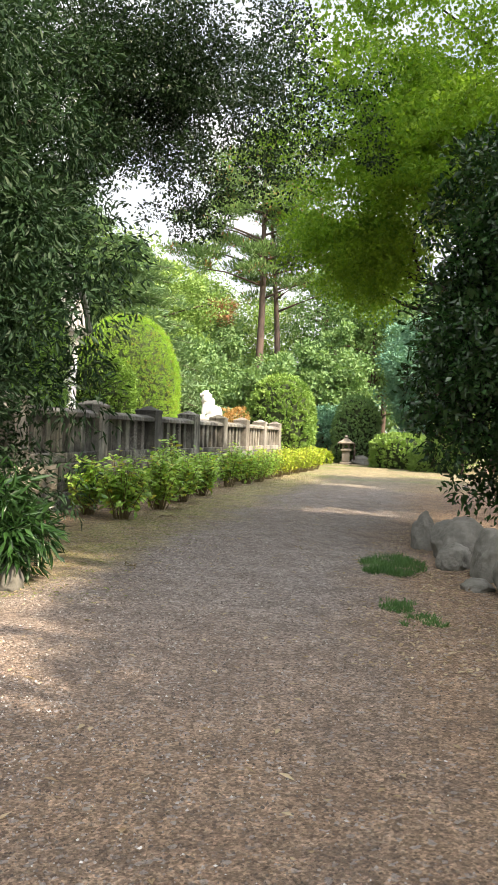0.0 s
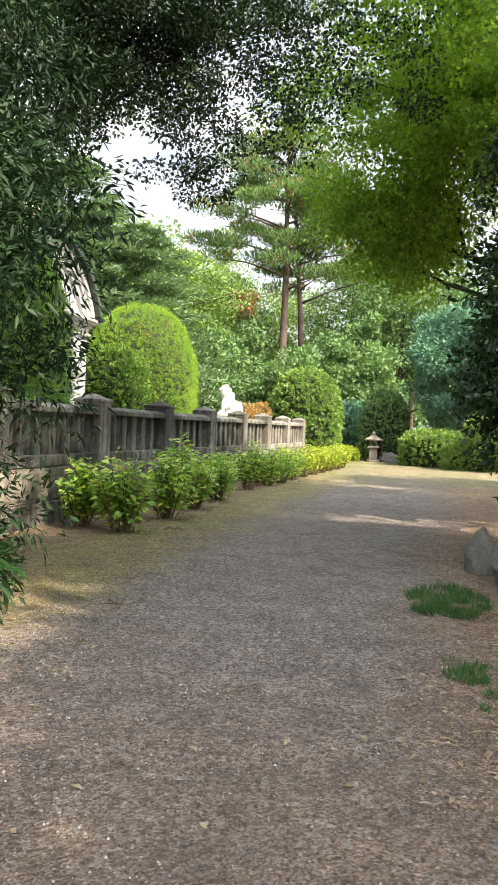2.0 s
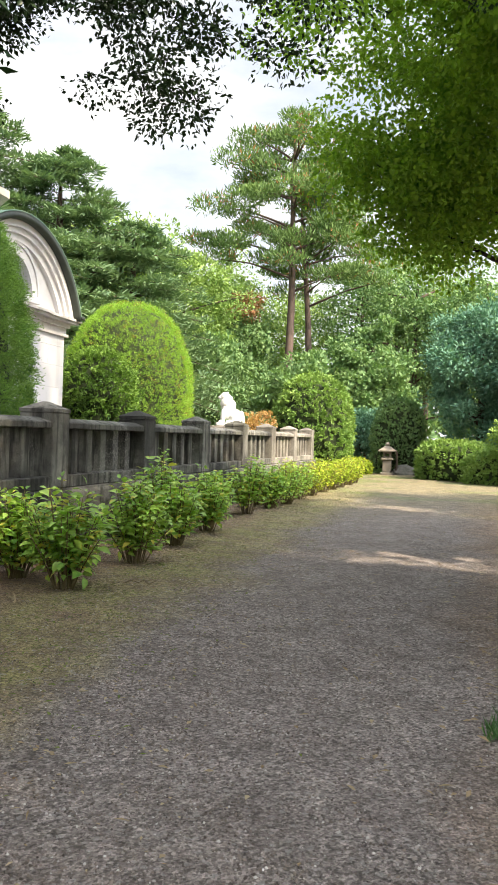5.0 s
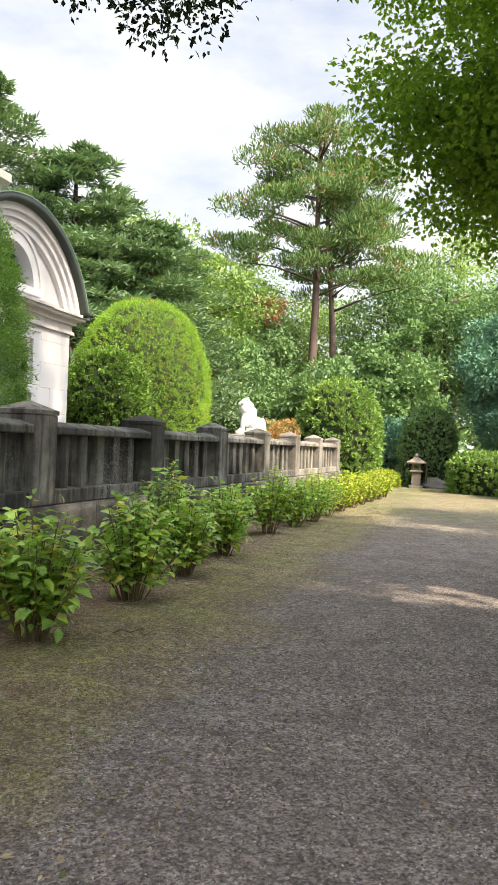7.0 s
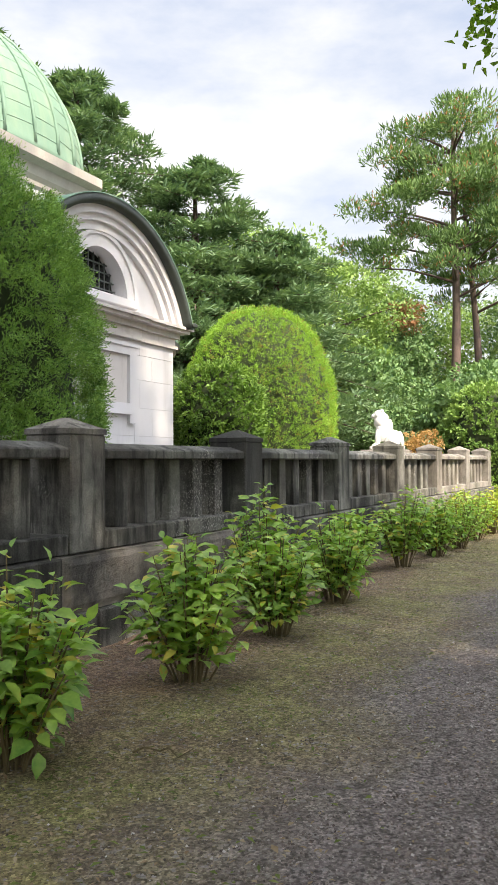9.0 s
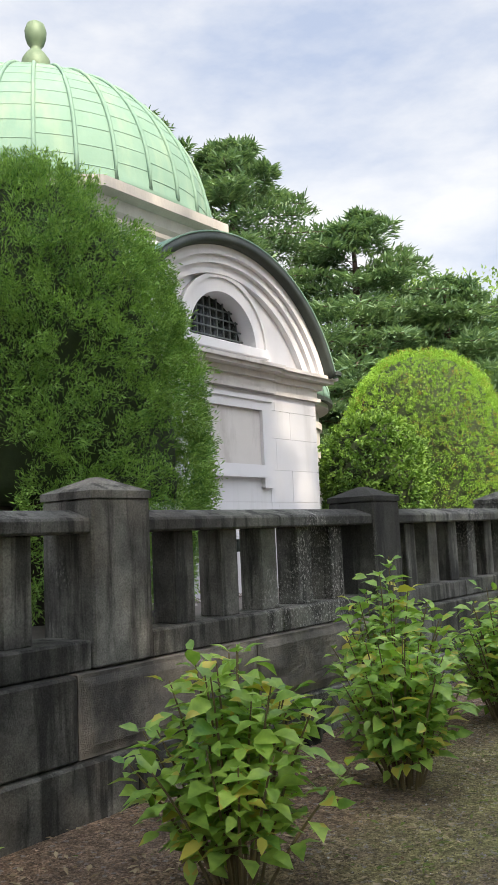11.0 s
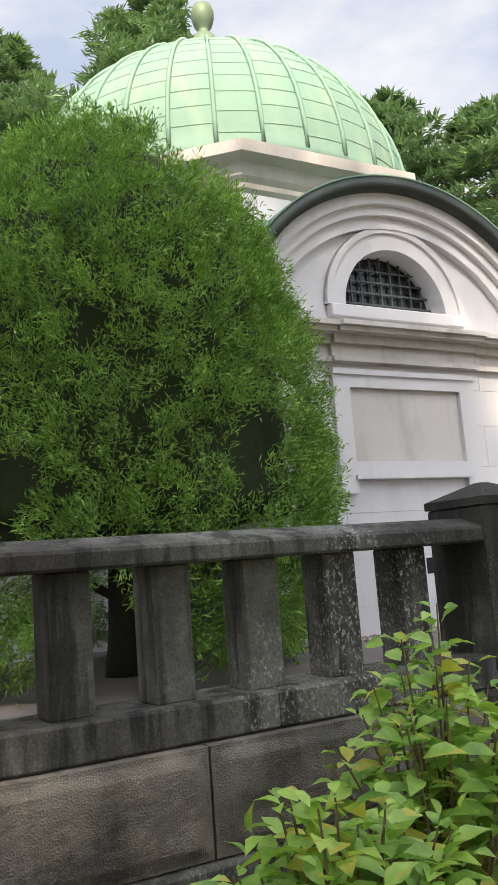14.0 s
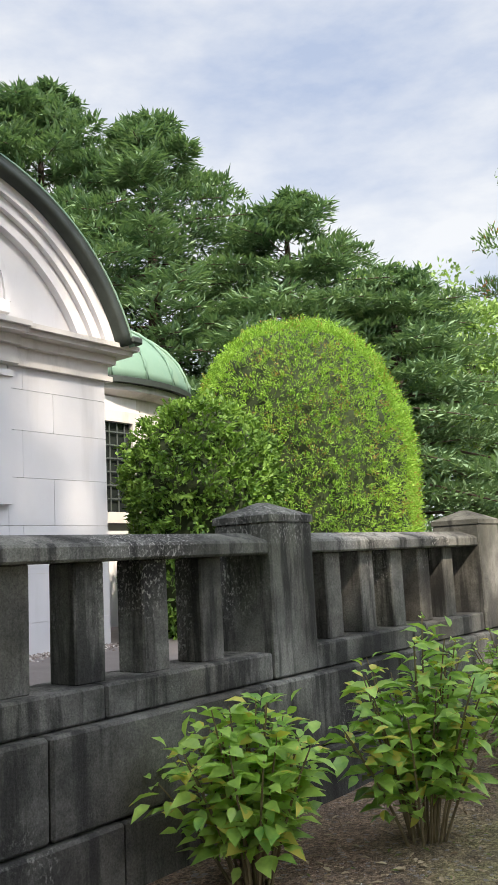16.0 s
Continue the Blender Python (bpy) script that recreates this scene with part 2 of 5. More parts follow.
M["holly"] = leaf_material("small_glossy_leaves", (0.022, 0.075, 0.018), (0.24, 0.40, 0.065), None, 0, 0.5, 0.25, 1.6, 0.3)
M["clipped"] = leaf_material("clipped_bush_leaves", (0.1, 0.21, 0.055), (0.34, 0.48, 0.14), None, 0, 0.4, 0.3, 0.9)
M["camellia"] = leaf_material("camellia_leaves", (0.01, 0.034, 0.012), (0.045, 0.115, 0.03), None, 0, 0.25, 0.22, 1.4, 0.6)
M["maple"] = leaf_material("maple_leaves", (0.09, 0.21, 0.032), (0.37, 0.54, 0.08), None, 0, 0.5, 0.55, 0.7)
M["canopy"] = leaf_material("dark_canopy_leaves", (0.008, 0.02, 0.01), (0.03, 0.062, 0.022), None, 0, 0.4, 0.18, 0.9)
M["cedar"] = leaf_material("cedar_sprays", (0.07, 0.14, 0.082), (0.265, 0.375, 0.205), None, 0, 0.6, 0.25, 0.5)
M["pine"] = leaf_material("pine_needles", (0.055, 0.115, 0.045), (0.24, 0.36, 0.13), (0.34, 0.17, 0.08), 0.0, 0.6, 0.3, 0.35)
M["dead_pine"] = leaf_material("browned_needles", (0.22, 0.10, 0.05), (0.42, 0.22, 0.12), None, 0, 0.7, 0.3, 0.9)
M["broadleaf"] = leaf_material("broadleaf_leaves", (0.13, 0.24, 0.07), (0.42, 0.55, 0.20), None, 0, 0.5, 0.35, 0.35)
M["forest"] = leaf_material("forest_leaves", (0.07, 0.155, 0.072), (0.30, 0.44, 0.19), None, 0, 0.5, 0.3, 0.25)
M["blue_green"] = leaf_material("blue_green_sprays", (0.06, 0.165, 0.12), (0.24, 0.42, 0.31), None, 0, 0.5, 0.25, 0.5)
M["autumn"] = leaf_material("orange_leaves", (0.36, 0.20, 0.08), (0.60, 0.40, 0.20), None, 0, 0.6, 0.4, 1.0)
# yellowed greens: sunlight on the hydrangea row's end is put into the colour
M["yellow_green"] = leaf_material("sun_tinted_yellow_green_leaves", (0.20, 0.30, 0.03), (0.46, 0.54, 0.09), (0.55, 0.52, 0.08), 0.05, 0.4, 0.4, 1.2)


def ground_material():
    """Gravel walk down the middle, brown soil and moss beside it, paler earth far along."""
    n = Nodes("gravel_soil_and_moss")
    sep = n.add("ShaderNodeSeparateXYZ")
    n.link(n.geo.outputs["Position"], sep.inputs[0])
    wob = n.math("MULTIPLY", n.math("SUBTRACT", n.noise(0.55, 4.0), 0.5), 1.6)
    x = n.math("ADD", sep.outputs["X"], wob)
    grit = n.voronoi(62.0, "Color")
    gravel = n.mix(n.noise(0.7, 4.0), (0.35, 0.30, 0.285), (0.53, 0.465, 0.44))
    gravel = n.mix(0.75, gravel, n.ramp(grit, (0.1, 0.25), (0.8, 1.0)), "MULTIPLY")
    soil = n.mix(n.noise(2.2, 6.0, 0.65), (0.31, 0.20, 0.135), (0.58, 0.41, 0.29))
    soil = n.mix(0.7, soil, n.ramp(n.voronoi(90.0, "Color"), (0.1, 0.4), (0.8, 1.0)), "MULTIPLY")
    soil = n.mix(n.math("MULTIPLY", n.ramp(n.noise(45.0, 3.0, 0.7), (0.56, 0.0), (0.64, 1.0)), 0.5), soil, (0.40, 0.32, 0.25))
    moss = n.mix(n.noise(9.0, 5.0), (0.27, 0.25, 0.105), (0.47, 0.44, 0.20))
    # soil near the start and at both sides
    near = n.ramp(n.math("DIVIDE", n.math("ADD", sep.outputs["Y"], n.math("MULTIPLY", wob, 2.0)), 10.0), (0.35, 1.0), (0.8, 0.0))
    side_l = n.ramp(n.math("MULTIPLY", n.math("ADD", x, 4.0), 0.5), (0.25, 1.0), (0.62, 0.0))
    side_r = n.ramp(n.math("MULTIPLY", n.math("ADD", x, 1.2), 0.5), (0.2, 0.0), (0.7, 1.0))
    soil_f = n.math("MAXIMUM", n.math("MAXIMUM", n.math("MULTIPLY", near, 0.95), side_l), side_r)
    base = n.mix(soil_f, gravel, soil)
    band = n.math("MULTIPLY", n.ramp(n.math("ABSOLUTE", n.math("ADD", x, 3.65)), (0.25, 1.0), (1.1, 0.0)), n.ramp(n.noise(1.3, 5.0, 0.65), (0.34, 0.2), (0.58, 0.95)))
    base = n.mix(band, base, moss)
    far = n.ramp(n.math("DIVIDE", n.math("ADD", sep.outputs["Y"], n.math("MULTIPLY", wob, 3.0)), 60.0), (0.33, 0.0), (0.50, 1.0))
    pale = n.mix(n.noise(0.8, 4.0), (0.30, 0.24, 0.15), (0.40, 0.36, 0.22))
    base = n.mix(far, base, n.mix(n.ramp(n.noise(0.35, 3.0), (0.5, 0.0), (0.62, 0.7)), pale, (0.21, 0.27, 0.08)))
    base = n.mix(0.8, base, n.ramp(n.voronoi(88.0, "Color"), (0.12, 0.40), (0.5, 0.95), (0.88, 1.6)), "MULTIPLY")
    base = n.mix(0.3, base, n.ramp(n.voronoi(36.0, "Color"), (0.2, 0.50), (0.5, 1.0), (0.8, 1.75)), "MULTIPLY")
    base = n.mix(0.6, base, n.ramp(n.noise(15.0, 8.0, 0.82), (0.37, 0.40), (0.60, 1.2)), "MULTIPLY")
    base = n.mix(n.math("MULTIPLY", n.ramp(n.voronoi(47.0, "Color"), (0.80, 0.0), (0.86, 1.0)), 0.55), base, (0.46, 0.43, 0.42))
    base = n.mix(n.math("MULTIPLY", n.ramp(n.noise(2.6, 6.0, 0.7), (0.40, 1.0), (0.56, 0.0)), 0.35), base, (0.10, 0.082, 0.074))
    n.bump(n.math("ADD", n.voronoi(95.0), n.math("MULTIPLY", n.noise(7.0, 8.0, 0.75), 2.2)), 1.0, 0.024)
    return n.done(base, 0.93, 0.0, 0.25)


M["ground"] = ground_material()
M["terrace"] = plain("raked_terrace_earth", (0.14, 0.12, 0.11), (0.25, 0.22, 0.21), 3.0, 0.95, 0.0, 0.6)


def glass_material():
    n = Nodes("dark_window_glass")
    n.bump(n.noise(22.0, 3.0), 0.25, 0.01)
    return n.done(n.mix(n.noise(5.0, 3.0), (0.008, 0.011, 0.011), (0.03, 0.036, 0.034)), 0.18, 0.0, 0.5)


M["glass"] = glass_material()


# ---- mesh helpers ----
def mesh_from(verts, faces, material, smooth=False):
    me = bpy.data.meshes.new("mesh")
    me.from_pydata([tuple(v) for v in verts], [], [tuple(f) for f in faces])
    me.materials.append(material)
    if smooth:
        me.polygons.foreach_set("use_smooth", [True] * len(me.polygons))
    me.update()
    return me


def mesh_of(bm, material, smooth=False):
    bmesh.ops.recalc_face_normals(bm, faces=bm.faces)
    me = bpy.data.meshes.new("mesh")
    bm.to_mesh(me)
    bm.free()
    me.materials.append(material)
    if smooth:
        me.polygons.foreach_set("use_smooth", [True] * len(me.polygons))
    return me


def part(name, bm, material, parent, label="", smooth=False):
    """Links a bmesh, or a mesh, as one mesh object under a thing or a part."""
    me = bm if isinstance(bm, bpy.types.Mesh) else mesh_of(bm, material, smooth)
    me.name = name
    ob = new(name, me)
    ob.parent = parent
    if label:
        tagged(ob, label)
    return ob


def thing(name, place, label, category, group="", kind=""):
    ob = new(name)
    ob.location = place
    ob.empty_display_size = 0.2
    return tagged(ob, label, category, group, kind)


def box(bm, x0, x1, y0, y1, z0, z1, bevel=0.0):
    vs = [bm.verts.new((x, y, z)) for x in (x0, x1) for y in (y0, y1) for z in (z0, z1)]
    fs = [bm.faces.new([vs[i] for i in f]) for f in ((0, 1, 3, 2), (4, 6, 7, 5), (0, 4, 5, 1), (2, 3, 7, 6), (0, 2, 6, 4), (1, 5, 7, 3))]
    if bevel:
        es = list({e for f in fs for e in f.edges})
        bmesh.ops.bevel(bm, geom=es, offset=bevel, segments=1, affect="EDGES", profile=0.6)
    return bm


def boxed(*a, bevel=0.0):
    return box(bmesh.new(), *a, bevel=bevel)


def prism_x(bm, outline, x0, x1):
    """A closed (y, z) outline pushed from x0 to x1."""
    a = [bm.verts.new((x0, y, z)) for y, z in outline]
    b = [bm.verts.new((x1, y, z)) for y, z in outline]
    k = len(outline)
    bm.faces.new(a), bm.faces.new(b[::-1])
    for i in range(k):
        bm.faces.new((a[i], a[(i + 1) % k], b[(i + 1) % k], b[i]))
    return bm


def band_x(bm, outer, inner, x0, x1):
    """A strip between two (y, z) lines of equal length, pushed from x0 to x1."""
    rows = [[bm.verts.new((x, y, z)) for y, z in line] for x in (x0, x1) for line in (outer, inner)]
    o0, i0, o1, i1 = rows
    for k in range(len(outer) - 1):
        for a, b in ((o0, i0), (i1, o1), (o1, o0), (i0, i1)):
            bm.faces.new((a[k], a[k + 1], b[k + 1], b[k]))
    for k in (0, -1):
        bm.faces.new((o0[k], i0[k], i1[k], o1[k]))
    return bm


def arc(cy, cz, r, a0, a1, n=40):
    return [(cy + r * math.cos(a0 + (a1 - a0) * i / n), cz + r * math.sin(a0 + (a1 - a0) * i / n)) for i in range(n + 1)]


def lathe(profile, n=24, turn=0.0, closed=True):
    """A (radius, z) profile turned round the z axis."""
    bm = bmesh.new()
    rings = [[bm.verts.new((r * math.cos(turn + 2 * math.pi * k / n), r * math.sin(turn + 2 * math.pi * k / n), z)) for k in range(n)] for r, z in profile]
    for a, b in zip(rings, rings[1:]):
        for k in range(n):
            bm.faces.new((a[k], a[(k + 1) % n], b[(k + 1) % n], b[k]))
    if closed:
        bm.faces.new(rings[0][::-1]), bm.faces.new(rings[-1])
    return bm


def tube(bm, pts, radii, sides=6):
    """A tapered round limb along a line of points."""
    rings = []
    for i, p in enumerate(pts):
        d = (Vector(pts[min(i + 1, len(pts) - 1)]) - Vector(pts[max(i - 1, 0)])).normalized()
        u = d.orthogonal().normalized()
        v = d.cross(u)
        rings.append([bm.verts.new(Vector(p) + radii[i] * (math.cos(2 * math.pi * k / sides) * u + math.sin(2 * math.pi * k / sides) * v)) for k in range(sides)])
    for a, b in zip(rings, rings[1:]):
        # keep neighbouring rings in step
        s = min(range(sides), key=lambda q: (a[0].co - b[q].co).length)
        b[:] = b[s:] + b[:s]
        for k in range(sides):
            bm.faces.new((a[k], a[(k + 1) % sides], b[(k + 1) % sides], b[k]))
    bm.faces.new(rings[0][::-1]), bm.faces.new(rings[-1])
    return bm


def sheet(name, x0, x1, y0, y1, nx, ny, height, material, label, category):
    xs, ys = np.linspace(x0, x1, nx), np.linspace(y0, y1, ny)
    verts = [(x, y, height(x, y)) for y in ys for x in xs]
    faces = [(j * nx + i, j * nx + i + 1, (j + 1) * nx + i + 1, (j + 1) * nx + i) for j in range(ny - 1) for i in range(nx - 1)]
    ob = new(name, mesh_from(verts, faces, material, True))
    return tagged(ob, label, category, kind="structure")


# ---- ground ----
def ground_height(x, y):
    if abs(x) > 9 or y < -4 or y > 60:
        return 0.0
    return 0.03 * noise.noise((x * 0.5, y * 0.5, 3.1)) + 0.010 * noise.noise((x * 3.1, y * 3.1, 0.0))


def ground_sheet():
    near_x, near_y = list(np.linspace(-9, 9, 90)), list(np.linspace(-4, 60, 300))
    xs = [-900, -300, -90, -40, -16] + near_x + [16, 40, 90, 300, 900]
    ys = [-900, -300, -90, -30] + near_y + [75, 110, 300, 900]
    nx = len(xs)
    verts = [(x, y, ground_height(x, y)) for y in ys for x in xs]
    faces = [(j * nx + i, j * nx + i + 1, (j + 1) * nx + i + 1, (j + 1) * nx + i) for j in range(len(ys) - 1) for i in range(nx - 1)]
    ob = new("ground", mesh_from(verts, faces, M["ground"], True))
    tagged(ob, "gravel walk with brown soil and moss along its sides", "ground", kind="structure")


ground_sheet()
tagged(new("terrace", mesh_of(boxed(-30, -5.75, -2, 32.6, -0.3, 0.60), M["terrace"])), "raised grey earth terrace behind the stone fence", "ground", kind="structure")

# ---- stone fence ----
FX, BAY, POST, P1 = -5.40, 3.03, 0.445, 14.21
FIRST, LAST = -2, 6
fence = thing("stone_fence", (FX, P1, 0), "weathered dark grey stone fence on a block plinth", "fence", kind="structure")


def post_mesh(material):
    bm = bmesh.new()
    h, z0, z1, e = POST / 2, 0.745, 1.665, 0.006
    box(bm, -h, h, -h, h, z0, z1, bevel=0.012)
    ring = [(-h - e, -h - e), (h + e, -h - e), (h + e, h + e), (-h - e, h + e)]
    a = [bm.verts.new((x, y, z1 + 0.002)) for x, y in ring]
    b = [bm.verts.new((x, y, z1 + 0.045)) for x, y in ring]
    top = [bm.verts.new((x * 0.12, y * 0.12, z1 + 0.135)) for x, y in ring]
    bm.faces.new(a[::-1]), bm.faces.new(top)
    for p, q in ((a, b), (b, top)):
        for k in range(4):
            bm.faces.new((p[k], p[(k + 1) % 4], q[(k + 1) % 4], q[k]))
    return mesh_of(bm, material)


def rail_mesh(material):
    bm = bmesh.new()
    half = (BAY - POST) / 2 + 0.006
    w, top = 0.172, 1.598
    outline = [(-w, 1.472), (w, 1.472), (w, top - 0.045), (0, top + 0.012), (-w, top - 0.045)]
    a = [bm.verts.new((x, -half, z)) for x, z in outline]
    b = [bm.verts.new((x, half, z)) for x, z in outline]
    bm.faces.new(a), bm.faces.new(b[::-1])
    for k in range(5):
        bm.faces.new((a[k], a[(k + 1) % 5], b[(k + 1) % 5], b[k]))
    bmesh.ops.bevel(bm, geom=[e for e in bm.edges if abs(e.verts[0].co.y - e.verts[1].co.y) > 1], offset=0.012, segments=1, affect="EDGES")
    return mesh_of(bm, material)


def local(ob, x, y, z):
    """Puts a child at a world place (the parent is unturned)."""
    ob.location = Vector((x, y, z)) - ob.parent.location
    return ob


# bays from the fourth on take the copy with sunlight coloured in
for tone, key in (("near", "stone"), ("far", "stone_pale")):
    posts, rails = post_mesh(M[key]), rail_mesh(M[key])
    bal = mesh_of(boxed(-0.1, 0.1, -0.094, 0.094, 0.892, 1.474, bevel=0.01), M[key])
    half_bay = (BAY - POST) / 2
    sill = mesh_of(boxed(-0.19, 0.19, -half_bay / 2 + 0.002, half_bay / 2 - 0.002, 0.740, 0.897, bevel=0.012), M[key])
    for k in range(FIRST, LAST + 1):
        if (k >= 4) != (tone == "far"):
            continue
        y0 = P1 + BAY * k + POST / 2
        cx = FX - POST / 2
        local(part("post", posts, None, fence), cx, y0, 0)
        if k == LAST:
            continue
        yc = y0 + BAY / 2
        local(part("top_rail", rails, None, fence), cx + 0.03, yc, 0)
        for s in (-1, 1):
            local(part("bottom_rail", sill, None, fence), cx + 0.012, yc + s * half_bay / 2, 0)
        for i in range(1, 6):
            local(part("baluster", bal, None, fence), cx, yc + 0.443 * (i - 3), 0)

# plinth: two courses of long blocks, every third upper one left rock-faced
PL = BAY / 2


def rock_block(length, depth, z0, z1):
    """A block whose front is left rough inside a drafted margin."""
    bm = bmesh.new()
    box(bm, -depth, 0, -length / 2, length / 2, z0, z1)
    n, m = 60, 18
    grid = []
    for j in range(m + 1):
        row = []
        for i in range(n + 1):
            u, v = i / n, j / m
            rim = min(1.0, min(u, 1 - u) * n / 2.0, min(v, 1 - v) * m / 2.0)
            y, z = -length / 2 + 0.02 + (length - 0.04) * u, z0 + 0.02 + (z1 - z0 - 0.04) * v
            row.append(bm.verts.new((0.003 + rim * (0.018 + 0.012 * noise.noise((y * 9, z * 9, length)) + 0.006 * noise.noise((y * 31, z * 31, 0.0))), y, z)))
        grid.append(row)
    for j in range(m):
        for i in range(n):
            bm.faces.new((grid[j][i], grid[j][i + 1], grid[j + 1][i + 1], grid[j + 1][i]))
    return bm


upper = mesh_of(boxed(-0.6, 0, -PL / 2 + 0.005, PL / 2 - 0.005, 0.305, 0.735, bevel=0.014), M["stone"])
upper_rough = mesh_of(rock_block(PL - 0.012, 0.6, 0.305, 0.735), M["rock_face"])
lower = mesh_of(boxed(-0.6, 0, -PL / 2 + 0.005, PL / 2 - 0.005, -0.15, 0.297, bevel=0.014), M["stone"])
for i in range(-4, 13):
    yc = 14.05 + PL * (i + 0.5)
    if yc > P1 + BAY * LAST + 0.6 or yc < 8:
        continue
    rough = i in (-2, 1, 0)
    local(part("plinth_block", upper_rough if rough else upper, None, fence), FX + (0.035 if rough else 0.055), yc, 0)
    local(part("plinth_block", lower, None, fence), FX + 0.085, yc + 0.39, 0)
pipe = lathe([(0.055, -0.02), (0.085, -0.02), (0.085, 0.16), (0.055, 0.16), (0.055, -0.02)], 18, closed=False)
bmesh.ops.rotate(pipe, verts=pipe.verts, cent=(0, 0, 0), matrix=Matrix.Rotation(radians(90), 3, "Y"))
drain = new("drain_pipe", mesh_of(pipe, M["stone"]))
drain.location = (FX + 0.055, 15.93, 0.06)
tagged(drain, "short round stone drain pipe in the fence plinth", "drain pipe")

# ---- domed white mausoleum ----
CX, CY, GROUND2 = -13.9, 20.38, 0.60
FRONT, HALF = -9.59, 2.33
hall = thing("mausoleum", (CX, CY, GROUND2), "white stone mausoleum with green copper dome and arched gable", "building", kind="structure")


def hpart(name, bm, mat, parent=None, label="", smooth=False):
    """A part of the hall, given in world metres."""
    ob = part(name, bm, M[mat] if isinstance(mat, str) else mat, parent or hall, label, smooth)
    ob.location = -hall.location if not parent else (0, 0, 0)
    return ob


# core and four arms
hpart("core_wall", boxed(CX - 3.1, CX + 3.1, CY - 3.1, CY + 3.1, GROUND2, 4.4), "white")
front_wall = hpart("front_wall", boxed(CX + 3.1, FRONT - 0.03, CY - HALF + 0.03, CY + HALF - 0.03, GROUND2, 4.0), "mould")
# ashlar facing
courses = [(GROUND2 - 0.05, 0.92), (0.92, 1.42), (1.42, 1.92), (1.92, 2.42), (2.42, 2.92), (2.92, 3.36), (3.36, 3.60)]
for row, (z0, z1) in enumerate(courses):
    cuts = [CY - HALF, CY - HALF + (0.75 if row % 2 else 1.25), CY - 1.0, CY + 1.0, CY + HALF - (0.75 if row % 2 else 1.15), CY + HALF]
    for a, b in zip(cuts, cuts[1:]):
        hpart("wall_block", boxed(FRONT - 0.028, FRONT, a + 0.002, b - 0.002, z0 + 0.002, z1 - 0.002), "white", front_wall)
    for sy, y_in, y_out in ((1, CY + HALF - 0.028, CY + HALF), (-1, CY - HALF, CY - HALF + 0.028)):
        hpart("wall_block", boxed(CX + 3.1, FRONT - 0.029, y_in, y_out, z0 + 0.003, z1 - 0.003), "white", front_wall)
hpart("vent", boxed(FRONT - 0.01, FRONT + 0.004, 20.42, 20.60, 1.20, 1.38), "glass", None, "small dark vent opening")
WY = CY - 0.03      # middle of panel and window
# blind panel with eared frame
fr = bmesh.new()
PB = 2.13      # foot of the frame
box(fr, FRONT, FRONT + 0.07, WY - 1.04, WY - 0.82, PB, PB + 1.39)
box(fr, FRONT, FRONT + 0.07, WY + 0.80, WY + 1.02, PB, PB + 1.39)
box(fr, FRONT, FRONT + 0.07, WY - 0.82, WY + 0.80, PB + 1.19, PB + 1.39)
box(fr, FRONT, FRONT + 0.07, WY - 0.82, WY + 0.80, PB + 0.15, PB + 0.35)
box(fr, FRONT + 0.07, FRONT + 0.10, WY - 1.05, WY + 1.03, PB + 1.33, PB + 1.395)
box(fr, FRONT + 0.07, FRONT + 0.10, WY - 0.85, WY + 0.83, PB + 0.155, PB + 0.20)
hpart("panel_frame", fr, "white", None, "raised white stone panel frame")
hpart("panel", boxed(FRONT - 0.025, FRONT + 0.012, WY - 0.818, WY + 0.798, PB + 0.352, PB + 1.188), "mould", None, "plain grey-white recessed panel")
# entablature, breaking forward at the middle
en = bmesh.new()
for z0, z1, p in ((3.60, 3.66, 0.07), (3.66, 3.80, 0.03), (3.80, 3.90, 0.10), (3.90, 3.955, 0.24), (3.955, 4.01, 0.30)):
    box(en, CX + 3.1, FRONT + p, CY - HALF - p, CY + HALF + p, z0, z1)
    box(en, FRONT + p, FRONT + p + 0.055, CY - 1.06, CY + 1.06, z0 + 0.001, z1 - 0.001)
hpart("cornice", en, "mould", None, "weather-stained projecting stone cornice")
# tympanum with a half-round window through it
RC, RR = 3.20, 2.58
WZ, WR = 4.27, 0.75
a_spring = math.asin((4.01 - RC) / RR)
N = 44


def reach(theta, radius):
    """Where a ray from the window's middle meets the gable's arc, or the foot of the gable."""
    dy, dz = math.cos(theta), math.sin(theta)
    b = dz * (WZ - RC)
    d = -b + math.sqrt(b * b - ((WZ - RC) ** 2 - radius ** 2))
    return (CY + d * dy, WZ + d * dz)


rim = [reach(math.pi * i / N, 2.42) for i in range(N + 1)]
hole = arc(WY, WZ, WR, 0, math.pi, N)
ty = band_x(bmesh.new(), rim, hole, FRONT - 0.45, FRONT)
e = rim[0][0] - CY
box(ty, FRONT - 0.45, FRONT, CY - e - 0.02, CY + e + 0.02, 4.012, WZ)
tympanum = hpart("tympanum", ty, "white")
for r0, r1, p in ((WR, WR + 0.27, 0.05), (WR + 0.20, WR + 0.27, 0.085)):
    sr = band_x(bmesh.new(), arc(WY, WZ, r1, 0, math.pi, N), arc(WY, WZ, r0, 0, math.pi, N), FRONT + 0.001, FRONT + p)
    hpart("window_surround", sr, "white", None, "moulded half-round window surround")
hpart("window_sill", boxed(FRONT + 0.002, FRONT + 0.12, WY - 0.99, WY + 0.99, WZ - 0.15, WZ - 0.001, bevel=0.012), "white")
